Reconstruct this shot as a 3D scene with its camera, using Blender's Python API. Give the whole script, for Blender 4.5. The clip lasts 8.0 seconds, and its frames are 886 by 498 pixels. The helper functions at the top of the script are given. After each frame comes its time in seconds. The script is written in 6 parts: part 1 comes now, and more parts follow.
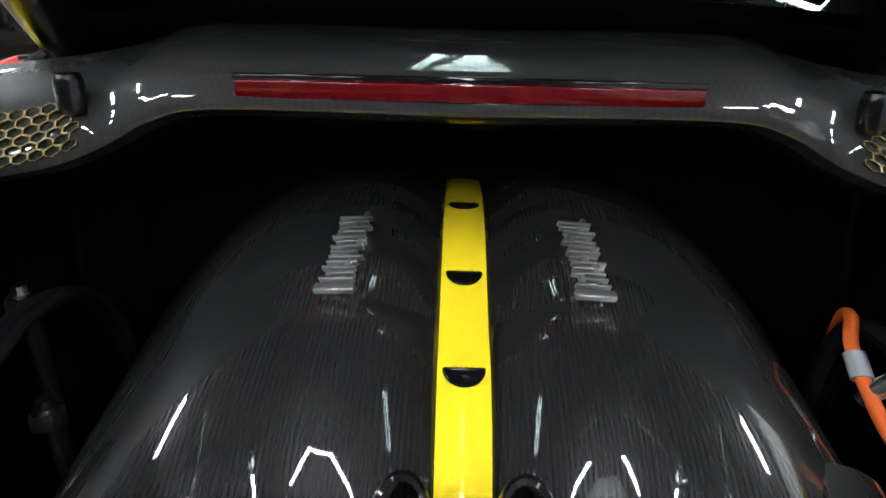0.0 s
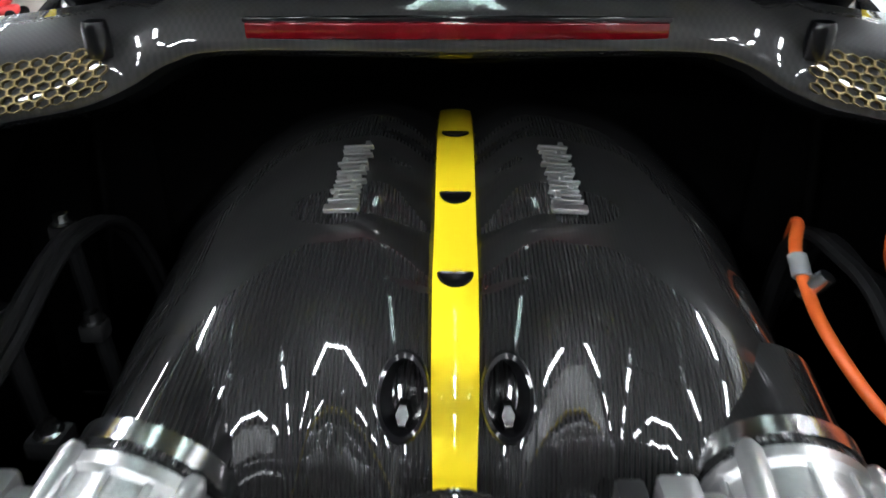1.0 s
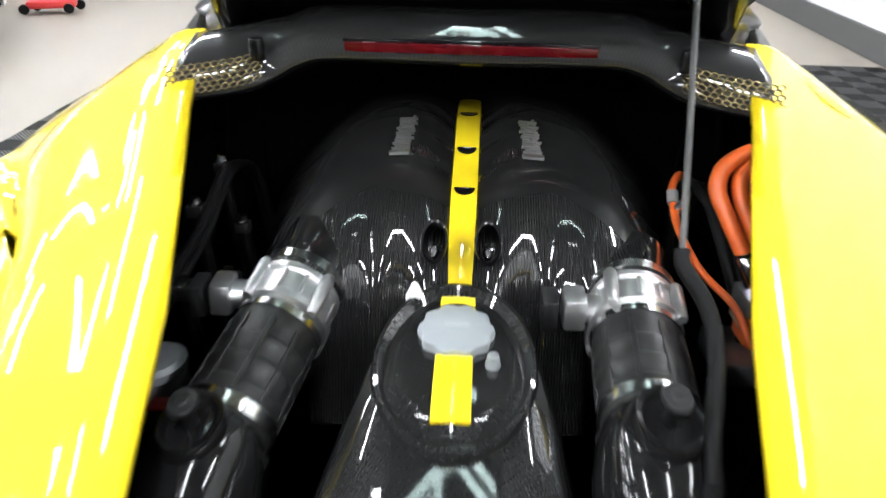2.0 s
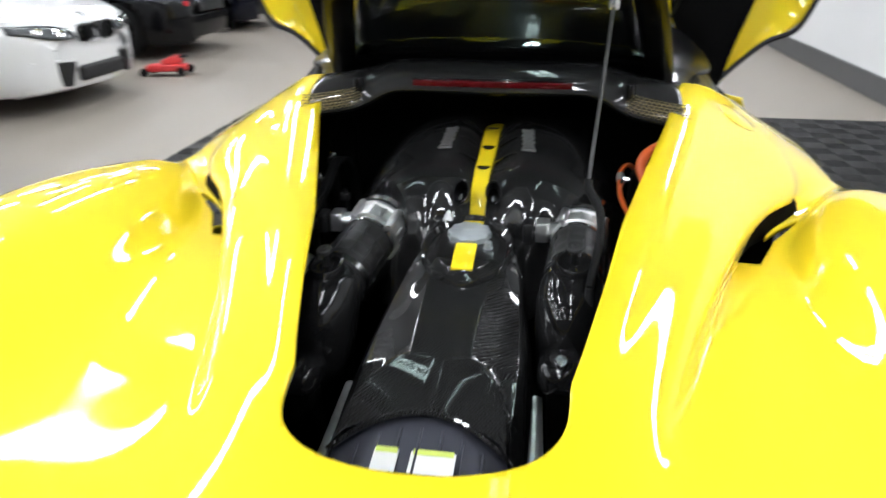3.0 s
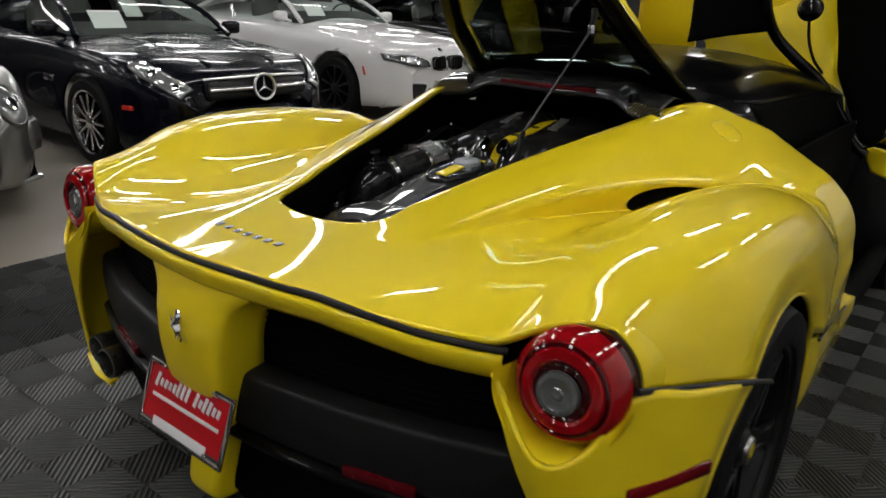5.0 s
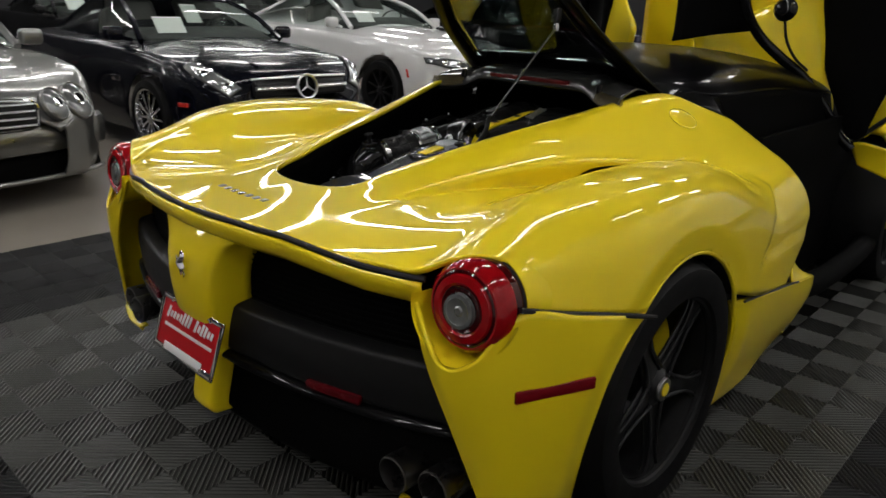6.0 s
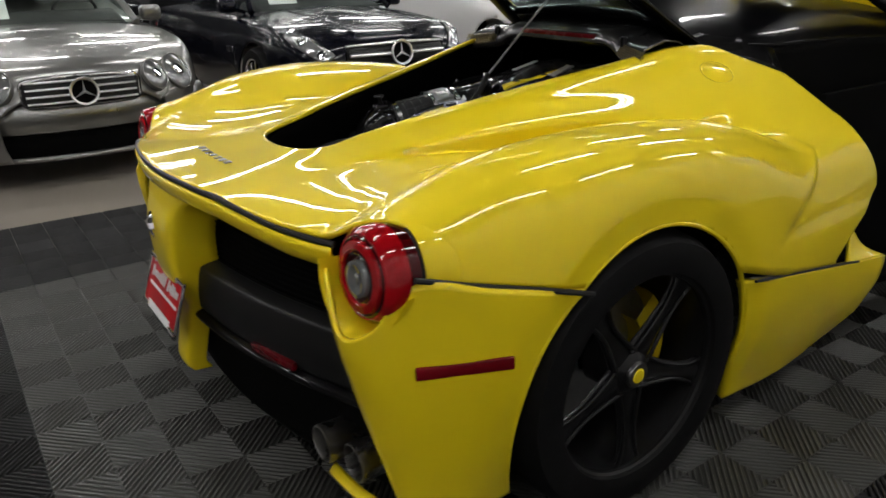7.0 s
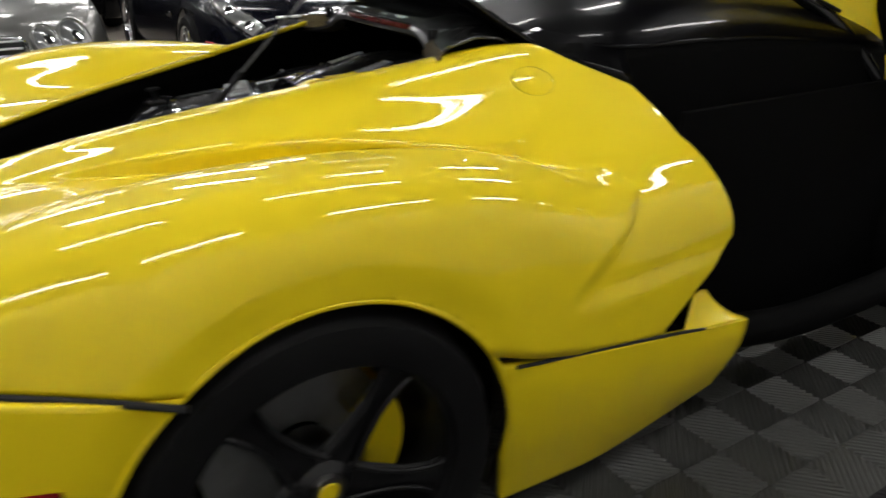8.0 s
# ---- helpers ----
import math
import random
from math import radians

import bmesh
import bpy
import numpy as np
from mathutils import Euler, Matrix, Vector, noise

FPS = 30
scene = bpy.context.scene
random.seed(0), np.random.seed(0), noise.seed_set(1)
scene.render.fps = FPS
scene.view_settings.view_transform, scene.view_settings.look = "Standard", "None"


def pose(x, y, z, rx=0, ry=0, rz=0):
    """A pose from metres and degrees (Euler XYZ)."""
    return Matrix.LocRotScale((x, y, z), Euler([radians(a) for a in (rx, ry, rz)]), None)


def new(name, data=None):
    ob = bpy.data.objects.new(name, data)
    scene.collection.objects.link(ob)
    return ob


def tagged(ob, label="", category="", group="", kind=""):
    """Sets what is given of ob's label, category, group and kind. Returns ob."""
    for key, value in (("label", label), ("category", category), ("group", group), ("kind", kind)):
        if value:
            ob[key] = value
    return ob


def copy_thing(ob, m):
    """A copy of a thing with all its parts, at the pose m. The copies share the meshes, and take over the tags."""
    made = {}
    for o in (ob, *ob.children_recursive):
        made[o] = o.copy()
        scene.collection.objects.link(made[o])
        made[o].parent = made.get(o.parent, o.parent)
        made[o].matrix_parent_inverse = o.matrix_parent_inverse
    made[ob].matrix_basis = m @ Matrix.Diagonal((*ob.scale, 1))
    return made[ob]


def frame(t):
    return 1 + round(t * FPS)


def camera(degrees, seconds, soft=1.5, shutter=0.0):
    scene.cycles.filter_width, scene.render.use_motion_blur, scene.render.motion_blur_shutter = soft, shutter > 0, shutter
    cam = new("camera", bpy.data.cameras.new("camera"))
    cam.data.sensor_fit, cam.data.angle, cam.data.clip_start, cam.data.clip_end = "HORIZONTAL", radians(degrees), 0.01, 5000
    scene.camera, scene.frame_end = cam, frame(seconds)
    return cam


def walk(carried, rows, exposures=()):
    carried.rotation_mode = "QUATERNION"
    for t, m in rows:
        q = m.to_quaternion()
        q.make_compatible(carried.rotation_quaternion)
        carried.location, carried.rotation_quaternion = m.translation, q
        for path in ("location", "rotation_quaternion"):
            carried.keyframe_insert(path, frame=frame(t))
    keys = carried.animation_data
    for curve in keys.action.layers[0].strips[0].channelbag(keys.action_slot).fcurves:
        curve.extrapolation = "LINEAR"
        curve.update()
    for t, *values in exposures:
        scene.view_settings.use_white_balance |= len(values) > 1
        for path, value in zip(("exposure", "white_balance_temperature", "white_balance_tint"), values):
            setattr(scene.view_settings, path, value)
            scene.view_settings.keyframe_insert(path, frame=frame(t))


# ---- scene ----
cam = camera(62.60, 8.0, 1.5, 0.4)
ROWS = [
    (0, -0.009, 0.065, 1.184, 67.48, -1.11, 1.38),
    (0.5, -0.010, 0.052, 1.178, 66.38, -1.11, 1.16),
    (1, -0.002, -0.013, 1.207, 62.20, 0.10, 0.83),
    (1.5, 0.016, -0.189, 1.270, 60.26, 0.70, 1.54),
    (1.7, 0.011, -0.265, 1.286, 60.73, -0.68, 2.50),
    (2.8, 0.071, -1.027, 1.407, 66.22, -0.89, 3.95),
    (3, 0.139, -1.095, 1.398, 66.85, 0.06, 8.31),
    (3.5, 0.444, -1.263, 1.379, 67.08, -0.98, 23.42),
    (4, 0.728, -1.442, 1.361, 70.28, -2.39, 29.89),
    (4.5, 1.011, -1.561, 1.381, 71.28, -1.81, 33.12),
    (4.7, 1.140, -1.572, 1.361, 71.14, -2.06, 35.65),
    (6, 1.738, -1.679, 1.347, 71.23, -1.93, 43.28),
    (6.5, 1.933, -1.495, 1.333, 70.86, -1.33, 49.85),
    (7, 1.999, -1.232, 1.310, 68.69, 0.90, 54.97),
    (7.5, 1.958, -0.848, 1.326, 67.51, 0.10, 57.47),
    (8, 1.992, -0.360, 1.320, 66.34, -0.90, 57.93),
]
EXPO = [(0.0, 1.6, 5900, 8), (1.0, 1.66, 5900, 8), (1.5, 2.0, 5950, 8), (1.8, 1.85, 6000, 9), (2.8, 1.15, 5950, 9), (3.1, 1.0, 5950, 9), (3.5, 0.62, 6150, 10), (4.0, 0.0, 6400, 10), (4.5, -0.2, 6400, 10), (6.0, -0.27, 6450, 10), (7.2, 0.0, 6450, 10), (8.0, 0.08, 6450, 10)]
walk(cam, [(t, pose(x, y, z, rx, ry, rz)) for t, x, y, z, rx, ry, rz in ROWS], EXPO)

# ---- light ----
world = bpy.data.worlds.new("world")
scene.world = world
world.use_nodes = True
world.node_tree.nodes["Background"].inputs[0].default_value = (0.55, 0.58, 0.62, 1)
world.node_tree.nodes["Background"].inputs[1].default_value = 0.03
CEIL = 3.6


# ---- materials ----
def mat(name, color, rough=0.5, metal=0.0, coat=0.0, bump=0.0, bscale=60.0, var=0.0, vscale=6.0, spec=0.5):
    m = bpy.data.materials.new(name)
    m.use_nodes = True
    nt = m.node_tree
    b = nt.nodes["Principled BSDF"]
    b.inputs["Base Color"].default_value = (*color, 1)
    b.inputs["Roughness"].default_value = rough
    b.inputs["Metallic"].default_value = metal
    b.inputs["Coat Weight"].default_value = coat
    b.inputs["Coat Roughness"].default_value = 0.03
    b.inputs["Coat IOR"].default_value = 1.40
    b.inputs["Specular IOR Level"].default_value = min(spec, 0.1) if coat and not metal else spec
    tc = nt.nodes.new("ShaderNodeTexCoord")
    if var:
        n = nt.nodes.new("ShaderNodeTexNoise")
        n.inputs["Scale"].default_value = vscale
        n.inputs["Detail"].default_value = 6
        nt.links.new(tc.outputs["Object"], n.inputs["Vector"])
        r = nt.nodes.new("ShaderNodeMix")
        r.data_type = "RGBA"
        r.inputs[6].default_value = (*[c * (1 - var) for c in color], 1)
        r.inputs[7].default_value = (*[min(1, c * (1 + var)) for c in color], 1)
        nt.links.new(n.outputs["Fac"], r.inputs[0])
        nt.links.new(r.outputs[2], b.inputs["Base Color"])
        mr = nt.nodes.new("ShaderNodeMapRange")
        mr.inputs[3].default_value = max(0.02, rough * (1 - var))
        mr.inputs[4].default_value = min(1, rough * (1 + var))
        nt.links.new(n.outputs["Fac"], mr.inputs[0])
        nt.links.new(mr.outputs[0], b.inputs["Roughness"])
    if bump:
        n2 = nt.nodes.new("ShaderNodeTexNoise")
        n2.inputs["Scale"].default_value = bscale
        n2.inputs["Detail"].default_value = 3
        nt.links.new(tc.outputs["Object"], n2.inputs["Vector"])
        bp = nt.nodes.new("ShaderNodeBump")
        bp.inputs["Strength"].default_value = bump
        bp.inputs["Distance"].default_value = 0.002
        nt.links.new(n2.outputs["Fac"], bp.inputs["Height"])
        nt.links.new(bp.outputs[0], b.inputs["Normal"])
    return m


def emit(name, color, power):
    m = bpy.data.materials.new(name)
    m.use_nodes = True
    b = m.node_tree.nodes["Principled BSDF"]
    b.inputs["Base Color"].default_value = (0.8, 0.8, 0.8, 1)
    b.inputs["Emission Color"].default_value = (*color, 1)
    b.inputs["Emission Strength"].default_value = power
    return m


def carbon(name, base=0.022, tint=0.05, scale=260.0, weave=(1, 1, 1)):
    """Woven carbon fibre under clear lacquer: fine crossed weave in colour and sheen."""
    m = mat(name, (base, base, base), 0.35, 0.0, 1.0, spec=0.1)
    nt = m.node_tree
    b = nt.nodes["Principled BSDF"]
    b.inputs["Coat IOR"].default_value = 1.6
    tc = nt.nodes.new("ShaderNodeTexCoord")
    mp = nt.nodes.new("ShaderNodeMapping")
    mp.inputs["Scale"].default_value = weave
    mp.inputs["Location"].default_value = (0.0004, 0.0006, 0.0006)
    nt.links.new(tc.outputs["Object"], mp.inputs[0])
    ck = nt.nodes.new("ShaderNodeTexChecker")
    ck.inputs["Scale"].default_value = scale
    ck.inputs[1].default_value = (base * 0.91, base * 0.91, base * 0.92, 1)
    ck.inputs[2].default_value = (tint, tint, tint, 1)
    nt.links.new(mp.outputs[0], ck.inputs[0])
    nt.links.new(ck.outputs[0], b.inputs["Base Color"])
    mr = nt.nodes.new("ShaderNodeMapRange")
    mr.inputs[3].default_value, mr.inputs[4].default_value = 0.37, 0.385
    nt.links.new(ck.outputs[1], mr.inputs[0])
    nt.links.new(mr.outputs[0], b.inputs["Roughness"])
    return m


YELLOW = mat("yellow_paint", (0.79, 0.600, 0.009), 0.5, 0, 1.0, 0.02, 900, 0.03, 3, 0.12)
BLACKGLOSS = mat("black_lacquer", (0.003, 0.003, 0.0035), 0.3, 0, 0.6, 0, 60, 0.1, 4, 0.05)
CABINBLACK = mat("black_roof_paint", (0.002, 0.002, 0.0024), 0.3, 0, 0.28, 0, 60, 0.1, 4, 0.03)
BLACK = mat("black_plastic", (0.011, 0.011, 0.0115), 0.48, 0, 0, 0.15, 400, 0.2, 12, spec=0.3)
SATINBLACK = mat("satin_black", (0.006, 0.006, 0.0065), 0.2, 0, 0, 0.05, 300, 0.2, 10, spec=0.45)
# Far below real lining; the shade of recesses and openings is in this colour.
VOID = mat("shade_black", (0.0022, 0.0022, 0.0022), 0.8, spec=0.05)
RUBBER = mat("rubber", (0.006, 0.006, 0.0062), 0.6, 0, 0, 0.2, 300, 0.2, 20, spec=0.12)
HOSE = mat("moulded_hose_rubber", (0.014, 0.014, 0.014), 0.42, 0, 0, 0.25, 260, 0.25, 25, spec=0.4)
CARBON = carbon("carbon_weave", 0.0102, 0.0112, 560.0, (1, 0, 0))
CARBONPANEL = carbon("carbon_panel", 0.022, 0.026, 300.0, (1, 1, 0))
CARBONGREY = carbon("carbon_satin", 0.010, 0.0115, 360.0)
METAL = mat("cast_aluminium", (0.56, 0.56, 0.56), 0.33, 0.9, 0, 0.3, 240, 0.2, 30)
# Gold tint is the yellow bodywork's reflection put into the steel's colour.
REFLECTMESH = mat("mesh_yellow_reflection", (0.15, 0.12, 0.055), 0.4, 1.0)
EXHAUST = mat("dulled_steel", (0.30, 0.29, 0.28), 0.28, 1.0, 0, 0, 60, 0.15, 20)
STEEL = mat("bright_steel", (0.7, 0.7, 0.7), 0.2, 1.0, 0, 0, 60, 0.1, 20)
CASTBRIGHT = mat("cast_bright_metal", (0.62, 0.62, 0.62), 0.33, 1.0, 0, 0.2, 300, 0.15, 40)
CHROME = mat("chrome", (0.85, 0.85, 0.86), 0.06, 1.0)
SILVERPLASTIC = mat("pale_grey_cap", (0.32, 0.345, 0.36), 0.35, 0.3, 0, 0.1, 200, 0.1, 30)
ORANGE = mat("orange_sleeve", (0.58, 0.105, 0.015), 0.45, 0, 0, 0.1, 120, 0.1, 20)
RED = mat("red_lens", (0.30, 0.003, 0.006), 0.10, 0, 1.0, 0, 60, 0.35, 30)
REDDEEP = mat("deep_red_lens", (0.045, 0.001, 0.002), 0.10, 0, 1.0)
BRAKERED = mat("brake_light_red", (0.085, 0.001, 0.004), 0.25, 0, 0.6, 0.3, 90, 0.4, 40)
REDDARK = mat("dark_red_reflector", (0.16, 0.004, 0.008), 0.2, 0, 0.6)
GREYLENS = mat("clear_lens", (0.17, 0.175, 0.175), 0.15, 0.4, 1.0, 0, 60, 0.25, 90)
ELBOW = mat("glossy_moulded_elbow", (0.008, 0.008, 0.0082), 0.16, 0, 0.6, 0.05, 200, 0.3, 14, spec=0.5)
WHEELGREY = mat("dark_wheel_paint", (0.008, 0.008, 0.0085), 0.35, 0.1, 0.3, 0.05, 300, 0.1, 10, spec=0.25)
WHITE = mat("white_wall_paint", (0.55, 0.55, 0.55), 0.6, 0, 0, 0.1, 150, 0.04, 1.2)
DARKTRIM = mat("dark_skirting", (0.06, 0.06, 0.06), 0.5, 0, 0, 0.1, 100, 0.15, 5)
CONCRETE = mat("warm_concrete", (0.22, 0.195, 0.165), 0.42, 0, 0, 0.2, 80, 0.14, 2.0, spec=0.3)
CEILING = mat("ceiling_paint", (0.02, 0.02, 0.021), 0.8, 0, 0, 0.1, 60, 0.08, 1.0, spec=0.1)
TILE_D = mat("dark_tile", (0.021, 0.021, 0.0215), 0.45, 0, 0, 0.15, 300, 0.2, 8, spec=0.2)
TILE_L = mat("grey_tile", (0.048, 0.048, 0.0435), 0.34, 0, 0, 0.1, 300, 0.2, 8, spec=0.45)
PLATERED = mat("plate_red", (0.45, 0.01, 0.015), 0.4, 0, 0.2)
PLATEWHITE = mat("plate_white", (0.75, 0.75, 0.75), 0.4)
BEAM = mat("matt_carbon_beam", (0.010, 0.010, 0.0105), 0.42, 0, 0, 0.1, 500, 0.15, 15, spec=0.22)
OUTLET = mat("slate_plastic", (0.045, 0.047, 0.06), 0.55, 0, 0, 0.2, 300, 0.15, 20, spec=0.25)
LIMEINK = mat("lime_ink", (0.55, 0.65, 0.12), 0.5)
STAYGREY = mat("stay_grey", (0.06, 0.06, 0.06), 0.4, 0.5)
REDTAG = mat("red_tag", (0.5, 0.03, 0.03), 0.5)
DARKWALL = mat("assumed_dark_wall", (0.03, 0.03, 0.032), 0.6, 0, 0, 0.1, 150, 0.06, 1.2, spec=0.2)
GLASS = mat("tinted_glass", (0.075, 0.095, 0.088), 0.01, 0, 0)
GLASS.node_tree.nodes["Principled BSDF"].inputs["Transmission Weight"].default_value = 1.0
LIGHT = emit("lamp_tube", (1.0, 0.98, 0.95), 36.0)


# ---- mesh helpers ----
def part(name, bm, material, parent=None, label="", smooth=True):
    me = bpy.data.meshes.new(name)
    bm.to_mesh(me)
    bm.free()
    for p in me.polygons:
        p.use_smooth = smooth
    me.materials.append(material)
    ob = new(name, me)
    if smooth:
        me.set_sharp_from_angle(angle=radians(35))
    if parent is not None:
        ob.parent = parent
    if label:
        ob["label"] = label
    return ob


def empty(name, label, category, group="", at=(0, 0, 0)):
    ob = new(name)
    ob.location = at
    ob.empty_display_size = 0.1
    return tagged(ob, label, category, group)


def box(sx, sy, sz, at=(0, 0, 0), bev=0.0, rot=(0, 0, 0), bm=None, seg=2):
    """A bevelled box with its centre at the given place."""
    b2 = bmesh.new()
    bmesh.ops.create_cube(b2, size=1.0)
    for v in b2.verts:
        v.co = Vector((v.co.x * sx, v.co.y * sy, v.co.z * sz))
    if bev:
        bmesh.ops.bevel(b2, geom=b2.edges[:], offset=bev, segments=seg, affect="EDGES", profile=0.5)
    b2.transform(pose(*at, *rot))
    return merge(bm, b2)


def merge(bm, b2):
    if bm is None:
        return b2
    me = bpy.data.meshes.new("tmp")
    b2.to_mesh(me)
    b2.free()
    bm.from_mesh(me)
    bpy.data.meshes.remove(me)
    return bm


def lathe(prof, m=None, seg=40, bm=None, a0=0.0, a1=360.0):
    """A profile of (radius, height) turned round z, then placed by m."""
    b2 = bmesh.new()
    full = abs(a1 - a0) >= 359.9
    n = seg if full else seg + 1
    rings = []
    for r, h in prof:
        ring = []
        for i in range(n):
            a = radians(a0 + (a1 - a0) * i / seg)
            ring.append(b2.verts.new((r * math.cos(a), r * math.sin(a), h)))
        rings.append(ring)
    for r0, r1 in zip(rings, rings[1:]):
        for i in range(n if full else n - 1):
            j = (i + 1) % n
            b2.faces.new((r0[i], r0[j], r1[j], r1[i]))
    bmesh.ops.remove_doubles(b2, verts=b2.verts[:], dist=1e-5)
    bmesh.ops.recalc_face_normals(b2, faces=b2.faces[:])
    if m is not None:
        b2.transform(m)
    return merge(bm, b2)


def spline(pts, n=10):
    """Catmull-Rom through the points."""
    p = np.array(pts, float)
    q = np.vstack([2 * p[0] - p[1], p, 2 * p[-1] - p[-2]])
    out = []
    for i in range(1, len(q) - 2):
        a, b, c, d = q[i - 1], q[i], q[i + 1], q[i + 2]
        for k in range(n):
            u = k / n
            out.append(0.5 * (2 * b + (c - a) * u + (2 * a - 5 * b + 4 * c - d) * u * u + (3 * b - a - 3 * c + d) * u ** 3))
    out.append(p[-1])
    return np.array(out)


def tube(pts, r, seg=12, n=8, bm=None, radii=None, flat=1.0):
    """A round rod or hose along a smooth line through the points."""
    line = spline(pts, n) if n > 1 else np.array(pts, float)
    b2 = bmesh.new()
    rings = []
    up = Vector((0, 0, 1))
    prev = None
    for i, p in enumerate(line):
        d = Vector(line[min(i + 1, len(line) - 1)] - line[max(i - 1, 0)]).normalized()
        if prev is None:
            side = d.cross(up)
            if side.length < 0.05:
                side = d.cross(Vector((1, 0, 0)))
        else:
            side = prev - d * prev.dot(d)
        side.normalize()
        prev = side
        top = side.cross(d)
        rr = r if radii is None else float(np.interp(i / (len(line) - 1), np.linspace(0, 1, len(radii)), radii))
        rings.append([b2.verts.new(Vector(p) + side * rr * math.cos(a) + top * rr * flat * math.sin(a)) for a in np.linspace(0, 2 * math.pi, seg, endpoint=False)])
    for r0, r1 in zip(rings, rings[1:]):
        for i in range(seg):
            j = (i + 1) % seg
            b2.faces.new((r0[i], r0[j], r1[j], r1[i]))
    b2.faces.new(rings[0])
    b2.faces.new(rings[-1][::-1])
    bmesh.ops.recalc_face_normals(b2, faces=b2.faces[:])
    return merge(bm, b2)


def grid(P, bm=None, flip=False):
    """A sheet of quads through an array of places (rows, columns, 3)."""
    b2 = bmesh.new()
    n, m = P.shape[:2]
    vs = [[b2.verts.new(P[i, j]) for j in range(m)] for i in range(n)]
    for i in range(n - 1):
        for j in range(m - 1):
            q = (vs[i][j], vs[i][j + 1], vs[i + 1][j + 1], vs[i + 1][j])
            b2.faces.new(q[::-1] if flip else q)
    bmesh.ops.remove_doubles(b2, verts=b2.verts[:], dist=1e-5)
    return merge(bm, b2)


def loft(sections, nu=8, nv=8):
    """A smooth sheet through sections, each a list of places with the same count."""
    rows = np.array([spline(s, nv) for s in sections])
    cols = [spline(rows[:, j], nu) for j in range(rows.shape[1])]
    return np.stack(cols, 1)


def mirrored(bm):
    """Adds the mirror image across the car's middle and welds it."""
    geom = bm.verts[:] + bm.edges[:] + bm.faces[:]
    d = bmesh.ops.duplicate(bm, geom=geom)["geom"]
    vs = [g for g in d if isinstance(g, bmesh.types.BMVert)]
    fs = [g for g in d if isinstance(g, bmesh.types.BMFace)]
    for v in vs:
        v.co.x = -v.co.x
    bmesh.ops.reverse_faces(bm, faces=fs)
    bmesh.ops.remove_doubles(bm, verts=bm.verts[:], dist=2e-4)
    return bm


def thick(ob, t, offset=-1.0):
    s = ob.modifiers.new("thickness", "SOLIDIFY")
    s.thickness, s.offset = t, offset
    return ob

# ---- the hall ----
HX0, HX1, HY0, HY1 = -14.4, 3.15, -7.0, 16.0


def setting(name, bm, material, label, smooth=False):
    ob = part(name, bm, material, None, label, smooth)
    ob["kind"] = "structure"
    return ob


bm = box(HX1 - HX0 + 0.4, HY1 - HY0 + 0.4, 0.1, ((HX0 + HX1) / 2, (HY0 + HY1) / 2, -0.053))
floor = setting("floor", bm, CONCRETE, "polished warm grey concrete showroom floor")
setting("wall_east", box(0.15, HY1 - HY0 + 0.3, CEIL, (HX1 + 0.078, (HY0 + HY1) / 2, CEIL / 2)), WHITE, "plain white painted wall")
# Assumed walls, added dark so that fill and reflections stay low.
setting("wall_west", box(0.15, HY1 - HY0 + 0.3, CEIL, (HX0 - 0.078, (HY0 + HY1) / 2, CEIL / 2)), DARKWALL, "assumed far wall, coloured dark to hold back bounced light")
setting("wall_north", box(HX1 - HX0, 0.15, CEIL, ((HX0 + HX1) / 2, HY1 + 0.078, CEIL / 2)), DARKWALL, "assumed far wall, coloured dark to hold back bounced light")
setting("wall_south", box(HX1 - HX0, 0.15, CEIL, ((HX0 + HX1) / 2, HY0 - 0.078, CEIL / 2)), DARKWALL, "assumed far wall, coloured dark to hold back bounced light")
setting("ceiling", box(HX1 - HX0 + 0.4, HY1 - HY0 + 0.4, 0.1, ((HX0 + HX1) / 2, (HY0 + HY1) / 2, CEIL + 0.055)), CEILING, "dim grey painted ceiling")
setting("baseboard", box(0.03, HY1 - HY0, 0.22, (HX1 - 0.016, (HY0 + HY1) / 2, 0.11), 0.004), DARKTRIM, "tall dark grey rubber skirting board")


def ceiling_lamp():
    root = empty("ceiling_lamp", "long white fluorescent batten on the ceiling", "ceiling lamp", "battens on the ceiling")
    part("housing", box(0.16, 1.52, 0.05, (0, 0, -0.025), 0.008), WHITE, root, "", False)
    for x in (-.045, .045):
        part("tube", box(0.045, 1.45, 0.026, (x, 0, -0.068), 0.010), LIGHT, root, "glowing white tube", False)
    return root


lamp = ceiling_lamp()
first = True
for ix, x in enumerate((-12.0, -9.6, -7.2, -4.8, -2.4, 0.0, 2.3)):
    for iy in range(9):
        y = -6.0 + 2.45 * iy + (0.0 if ix % 2 else 0.6)
        m = pose(x, y, CEIL, 0, 0, 0)
        if first:
            lamp.matrix_basis = m
            first = False
        else:
            copy_thing(lamp, m)

# ---- interlocking ribbed floor tiles ----
CELL, GX, GY = 0.158, -0.074, -1.037


